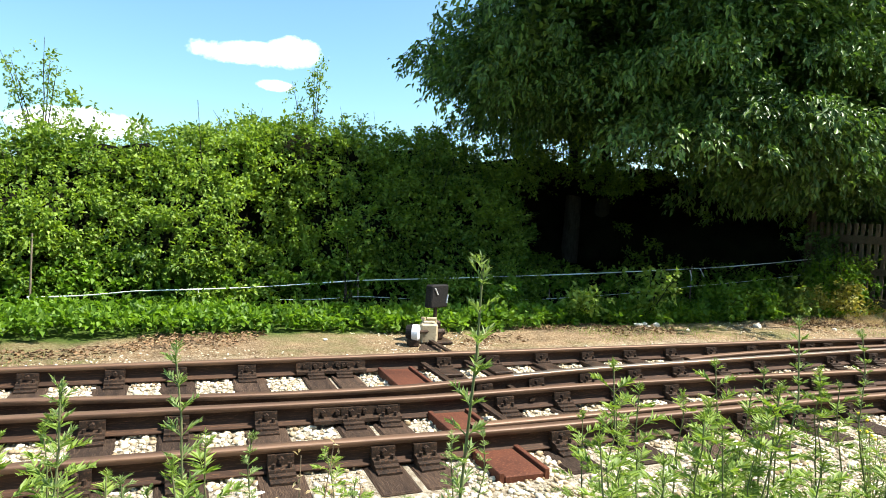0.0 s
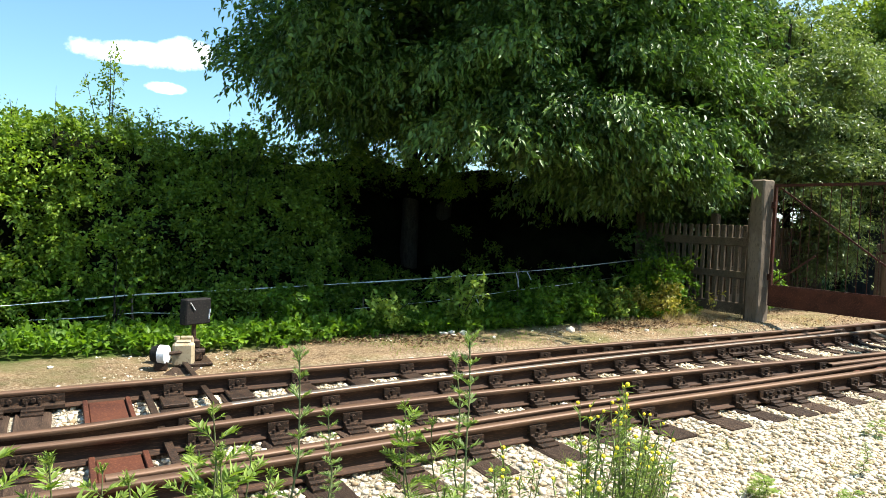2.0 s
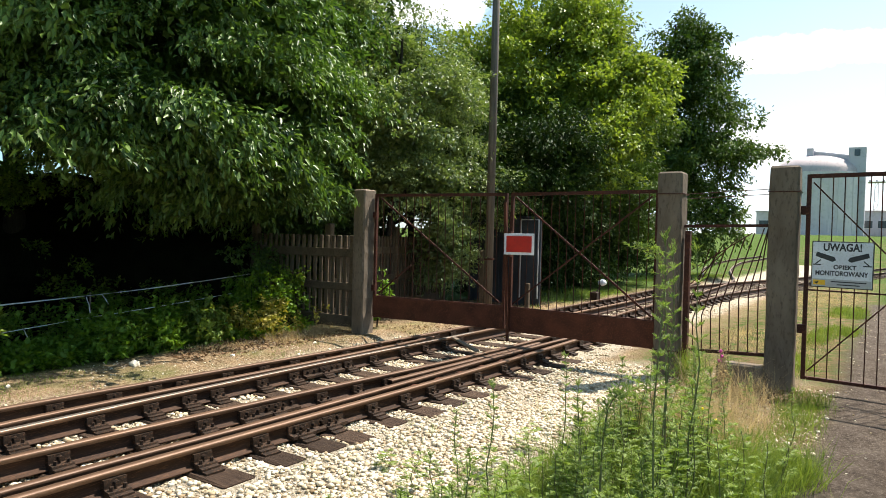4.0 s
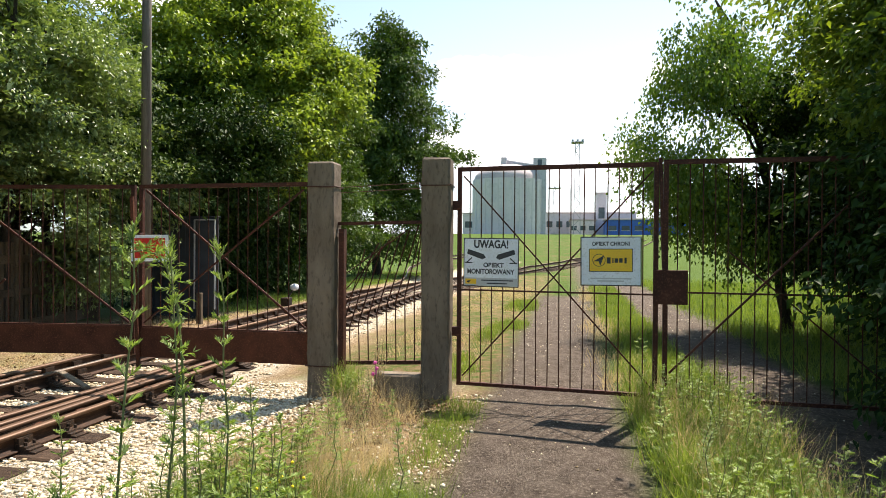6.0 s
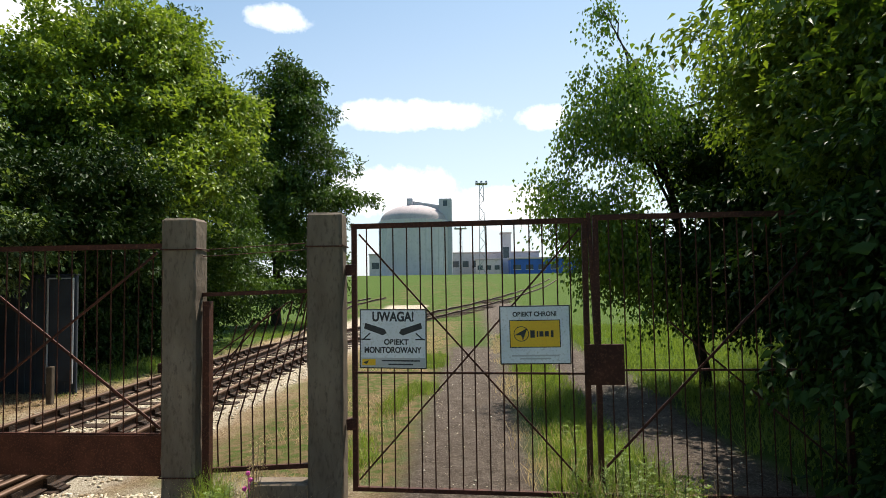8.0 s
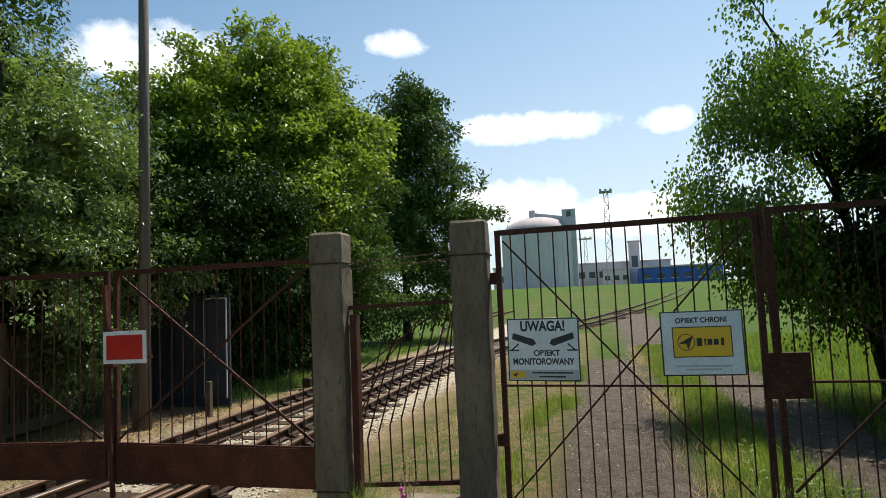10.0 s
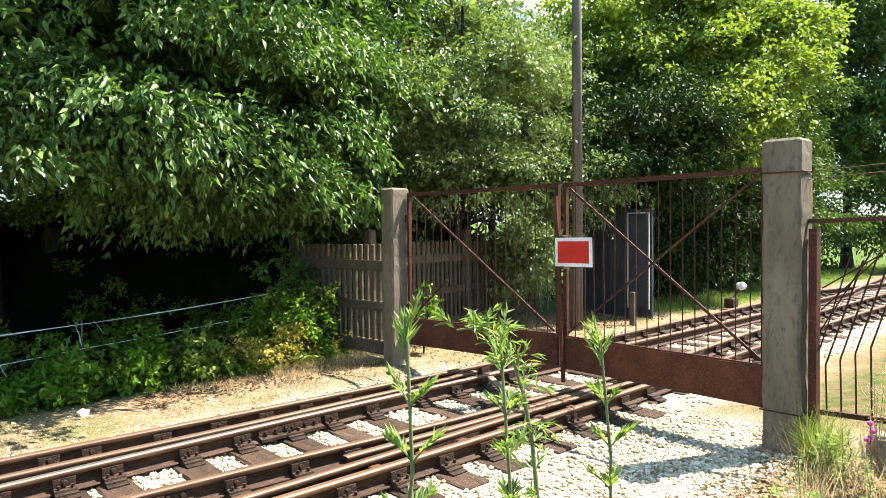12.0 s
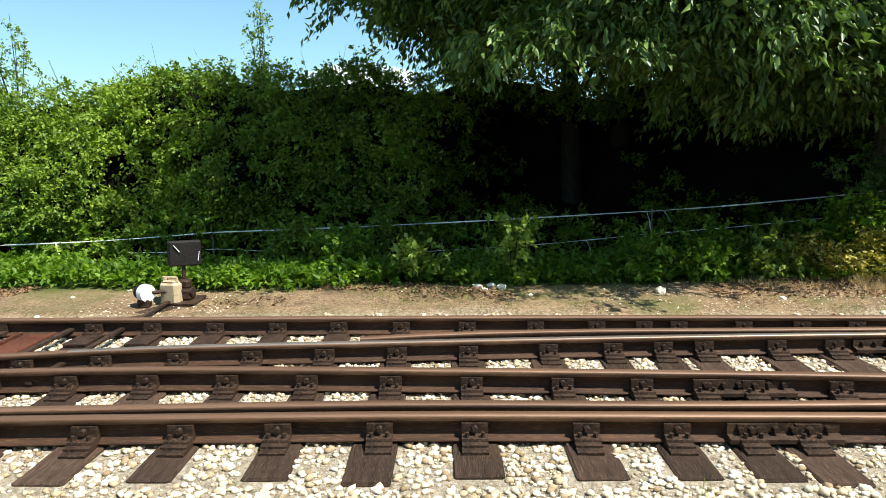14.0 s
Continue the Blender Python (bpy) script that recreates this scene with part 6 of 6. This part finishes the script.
for n_w, x0, x1, y0, y1, h0, h1 in ((62, -2.2, 2.7, 1.1, 2.5, 0.45, 0.85), (75, 5.0, 8.2, 0.35, 1.45, 0.35, 0.75), (34, -1.3, 0.9, 1.15, 2.0, 0.7, 1.0), (20, 0.9, 2.6, 1.3, 2.2, 0.65, 0.95), (70, 4.7, 7.8, 0.75, 1.6, 0.28, 0.62), (30, 4.4, 6.0, 1.1, 1.8, 0.2, 0.45), (8, 2.95, 3.7, 1.7, 2.2, 0.4, 0.75), (60, -1.3, 0.5, 1.45, 2.4, 0.6, 0.95), (34, 8.0, 10.2, 0.8, 1.6, 0.25, 0.65), (7, 11.1, 11.6, 1.45, 1.75, 0.25, 0.5), (64, 7.6, 12.2, -2.1, -1.2, 0.25, 0.65), (10, 3.0, 9.0, 2.0, 2.9, 0.12, 0.3)):
    for i in range(n_w):
        wx0, wy0, wh0 = gw.uniform(x0, x1), gw.uniform(y0, y1), gw.uniform(h0, h1)
        # a trodden gap in the weeds lets the track show
        if not (-0.05 < wx0 < 0.85 and y0 > 1.0 and gw.random() < 0.75):
            weed(wx0, wy0, wh0, gw.random() < 0.65)


def arching_weed(x, y, h, reach, seed):
    """A tall mugwort whose top bends over, with feathery leaves along the arch."""
    g = np.random.default_rng(seed)
    t = thing("mugwort", "tall green mugwort weed with a bent-over top", "weed", (x, y, float(ground_z(x, y)) - 0.02), "weeds along the track")
    s = np.linspace(0, 1, 14)
    path = np.stack([reach[0] * s**4, reach[1] * s**4, h * np.sin(np.clip(s * 1.25, 0, 1.7) * 1.35) / math.sin(1.57)], 1)
    part("stem", np_mesh("stem", *tube_arrays(path, np.linspace(0.008, 0.0025, 14), 6), M_STEM, True), None, t)
    q = np.repeat(np.linspace(0.2, 1, 26), 3)
    p = np.stack([np.interp(q, s, path[:, i]) for i in range(3)], 1)
    d = unit(g.normal(size=(len(q), 3)) * (1, 1, 0.4) + (0, 0, 0.4))
    k = np.repeat(np.arange(len(q)), 9)
    f = g.random((len(k), 1))
    lv = leaf_arrays(p[k] + d[k] * 0.055 * f, d[k] + g.normal(size=(len(k), 3)) * 0.5, 0.030, 0.0055, g=g)
    tagged(part("leaves", np_mesh("leaves", *lv, L_WEED), None, t), kind="stuff")


arching_weed(7.02, 0.86, 1.66, (-0.05, 0.20), 71)
arching_weed(6.35, 0.98, 0.95, (0.1, -0.1), 72)


def flower_weed(x, y, h, seed):
    """Sparse branching weed with yellow flower heads."""
    g = np.random.default_rng(seed)
    t = thing("flowering_weed", "thin branching weed with small yellow flowers", "weed", (x, y, float(ground_z(x, y)) - 0.02), "yellow-flowering weeds")
    stems, heads, lp, lw = [], bmesh.new(), [], []
    for k in range(9):
        a = g.uniform(0, 6.28)
        s = g.uniform(0.2, 0.6) * h
        e = np.array((math.cos(a) * 0.16 * g.random(), math.sin(a) * 0.16 * g.random(), h * g.uniform(0.7, 1.0)))
        p0 = np.array((0, 0, s * 0.3))
        stems.append(tube_arrays([np.zeros(3), p0, (p0 + e) / 2, e], [0.004, 0.0035, 0.0025, 0.0015], 5))
        for q in range(40):
            f = g.random()
            lp.append(p0 * (1 - f) + e * f)
            lw.append(g.normal(size=3) + (0, 0, 0.6))
        for q in range(1):
            bmesh.ops.create_icosphere(heads, subdivisions=1, radius=0.009 * g.uniform(0.7, 1.2), matrix=Matrix.Translation(e + g.normal(size=3) * 0.012))
    tagged(part("stems", np_mesh("stems", *join_arrays(stems), M_STEM, True), None, t), kind="stuff")
    part("leaves", np_mesh("leaves", *leaf_arrays(np.array(lp), np.array(lw), 0.05, 0.006, g=g), L_WEED), None, t)
    tagged(part("flowers", heads, M_FLOWER, t, "small yellow flower heads"), kind="stuff")


for k, (x, y, h) in enumerate(((3.3, 1.95, 0.95), (3.38, 2.0, 0.9), (3.2, 2.05, 0.85), (3.45, 2.05, 0.85), (3.05, 2.3, 0.65), (3.75, 2.2, 0.6), (2.9, 1.75, 0.8), (0.15, 2.3, 0.45), (-0.3, 2.45, 0.4), (7.9, 0.9, 0.55), (4.0, 2.45, 0.5))):
    flower_weed(x, y, h, 90 + k)


def dry_weed(x, y, h, seed):
    g = np.random.default_rng(seed)
    t = thing("dry_weed", "dead brown weed stalks with withered seed heads", "weed", (x, y, float(ground_z(x, y)) - 0.02), "dead weeds")
    stems, lp, lw = [], [], []
    for k in range(8):
        e = np.array((g.normal() * 0.1, g.normal() * 0.1, h * g.uniform(0.7, 1.0)))
        stems.append(tube_arrays([np.zeros(3), e * (0.5, 0.5, 0.55), e], [0.004, 0.003, 0.0015], 5))
        for q in range(30):
            f = g.uniform(0.5, 1)
            lp.append(e * f + g.normal(size=3) * 0.015)
            lw.append(g.normal(size=3))
    tagged(part("stalks", np_mesh("stalks", *join_arrays(stems), M_DRYSTEM, True), None, t), kind="stuff")
    tagged(part("seed_heads", np_mesh("seed_heads", *leaf_arrays(np.array(lp), np.array(lw), 0.022, 0.008, g=g), L_DRY), None, t), kind="stuff")


for k, (x, y, h) in enumerate(((0.12, 2.0, 0.85), (0.25, 1.9, 0.75), (10.9, 1.35, 0.5), (10.5, 1.2, 0.5), (11.55, 1.45, 0.75))):
    dry_weed(x, y, h, 120 + k)
thistle = thing("thistle", "small thistle with pink flower heads beside a concrete post", "weed", (11.35, 1.42, -0.1))
part("stem", rod((0, 0, 0), (0.03, 0.02, 0.42), 0.008, 0.004, 6), M_STEM, thistle)
for dx, dz in ((0.03, 0.43), (-0.05, 0.33), (0.09, 0.36)):
    bmf = bmesh.new()
    bmesh.ops.create_icosphere(bmf, subdivisions=1, radius=0.022, matrix=Matrix.Translation((dx, 0.02, dz)))
    add_rod(bmf, (0.015, 0.01, dz - 0.12), (dx, 0.02, dz), 0.003, 0.003, 5)
    part("flower_head", bmf, M_PINK, thistle, "pink flower head")

# ---------------------------------------------------------------- litter and stones
def stone_mesh(seed, r=1.0):
    g = random.Random(seed)
    bm = bmesh.new()
    bmesh.ops.create_icosphere(bm, subdivisions=1, radius=r)
    sc = (g.uniform(0.8, 1.25), g.uniform(0.7, 1.1), g.uniform(0.45, 0.75))
    for v in bm.verts:
        v.co = Vector([c * s for c, s in zip(v.co, sc)]) * g.uniform(0.62, 1.25)
    return bm


gl = random.Random(3)
gb0 = np.random.default_rng(91)
for x, y, r in ((5.75, 7.55, 0.07), (5.9, 7.62, 0.06), (6.0, 7.5, 0.075), (5.82, 7.42, 0.04), (7.72, 7.33, 0.075), (6.3, 7.2, 0.035), (1.3, 7.3, 0.03), (8.9, 7.0, 0.04), (10.3, 6.9, 0.05)):
    solid("stone", stone_mesh(gl.randint(0, 999), r), M_STONE, "pale loose stone on the trodden path", "stone", (x, y, float(ground_z(x, y)) + r * 0.25), "loose stones by the path")

n = 9000
lx = np.concatenate([gb0.uniform(-4, 11.4, n), gb0.uniform(9.6, 12.0, 1500), gb0.uniform(12, 18, 1500)])
ly = np.concatenate([6.9 + 1.0 * gb0.random(n) ** 0.6, gb0.uniform(0.7, 2.2, 1500), gb0.uniform(6.4, 8.4, 1500)])
lk = value_noise(np.stack([lx * 0.9, ly * 1.4, 0 * lx], 1), 40) + np.where(lx > 7.5, 0.3, 0.0) > 0.02
lx, ly = lx[lk], ly[lk]
lv = leaf_arrays(np.stack([lx, ly, ground_z(lx, ly) + gb0.uniform(0.002, 0.02, len(lx))], 1), gb0.normal(size=(len(lx), 3)) * (1, 1, 0.12), gb0.uniform(0.03, 0.075, len(lx)), gb0.uniform(0.014, 0.035, len(lx)), g=gb0)
tagged(new("leaf_litter", np_mesh("leaf_litter", *lv, L_LITTER)), "dry brown fallen leaves along the foot of the hedge", "leaf litter", kind="stuff")

# ---------------------------------------------------------------- ballast
bed = thing("ballast", "pale angular limestone ballast between dark sleepers", "gravel", kind="structure")
SHAPES = []
for k in range(10):
    bm = stone_mesh(200 + k)
    SHAPES.append((np.array([v.co[:] for v in bm.verts]), np.array([[v.index for v in f.verts] for f in bm.faces])))
    bm.free()
gb = np.random.default_rng(55)


def scatter(n, x0, x1, y0, y1, r0, r1, keep):
    p = np.stack([gb.uniform(x0, x1, n), gb.uniform(y0, y1, n)], 1)
    p = p[keep(p[:, 0], p[:, 1])]
    return np.concatenate([p, r0 + (1.2 * r1 - r0) * gb.random((len(p), 1)) ** 1.6], 1)


SX = np.array(SLEEP_X)


def off_timber(x, y):
    d = np.abs(x[:, None] - SX[None]).min(1)
    return (d > 0.14) | (y < 3.42) | (y > 6.62)


def stones_arrays(p, lift):
    pieces = []
    z = ground_z(p[:, 0], p[:, 1])
    for (x, y, r), zz, k, a in zip(p, z, gb.integers(0, 10, len(p)), gb.uniform(0, 6.28, len(p))):
        v, f = SHAPES[k]
        c, s = math.cos(a) * r, math.sin(a) * r
        pieces.append((np.stack([v[:, 0] * c - v[:, 1] * s + x, v[:, 0] * s + v[:, 1] * c + y, v[:, 2] * r + zz + r * lift], 1), f))
    return join_arrays(pieces)


near = scatter(300, 4.0, 8.2, 2.85, 3.42, 0.014, 0.032, off_timber)[:290]
PICK = [np_mesh("ballast_stone", v, f, M_STONE) for v, f in SHAPES]
for (x, y, r), z, k in zip(near, ground_z(near[:, 0], near[:, 1]), gb.integers(0, 10, len(near))):
    part("ballast_stone", PICK[k], None, bed, at=pose(x, y, z + 0.35 * r, gb.uniform(-20, 20), gb.uniform(-20, 20), gb.uniform(0, 360)) @ Matrix.Diagonal((r, r, r, 1)))
fill = np.concatenate([
    scatter(54000, -4.5, 12.4, 2.3, 6.55, 0.010, 0.026, off_timber),
    scatter(19000, 2.4, 11.6, 1.2, 2.9, 0.008, 0.022, lambda x, y: (y > 2.0 * smooth01(8.2, 9.2, x)) & (y > 2.35 - 0.16 * (x - 2.4) + 0.3 * value_noise(np.stack([x, y, 0 * x], 1), 30))),
    scatter(3000, 12.4, 24, 3.3, 6.5, 0.016, 0.030, off_timber),
    scatter(4200, -5, 12, 6.45, 7.8, 0.003, 0.013, patch(31, 0.8, -0.2)),
    scatter(900, 8.0, 24, -3.2, 0.4, 0.004, 0.014, lambda x, y: (y > -1.0) | (y < -2.2)),
    scatter(1800, 9.0, 12.0, 0.3, 2.2, 0.006, 0.02, patch(32, 0.8, -0.3)),
])
tagged(part("loose_ballast", np_mesh("loose_ballast", *stones_arrays(fill, 0.3), M_STONE), None, bed), kind="stuff")
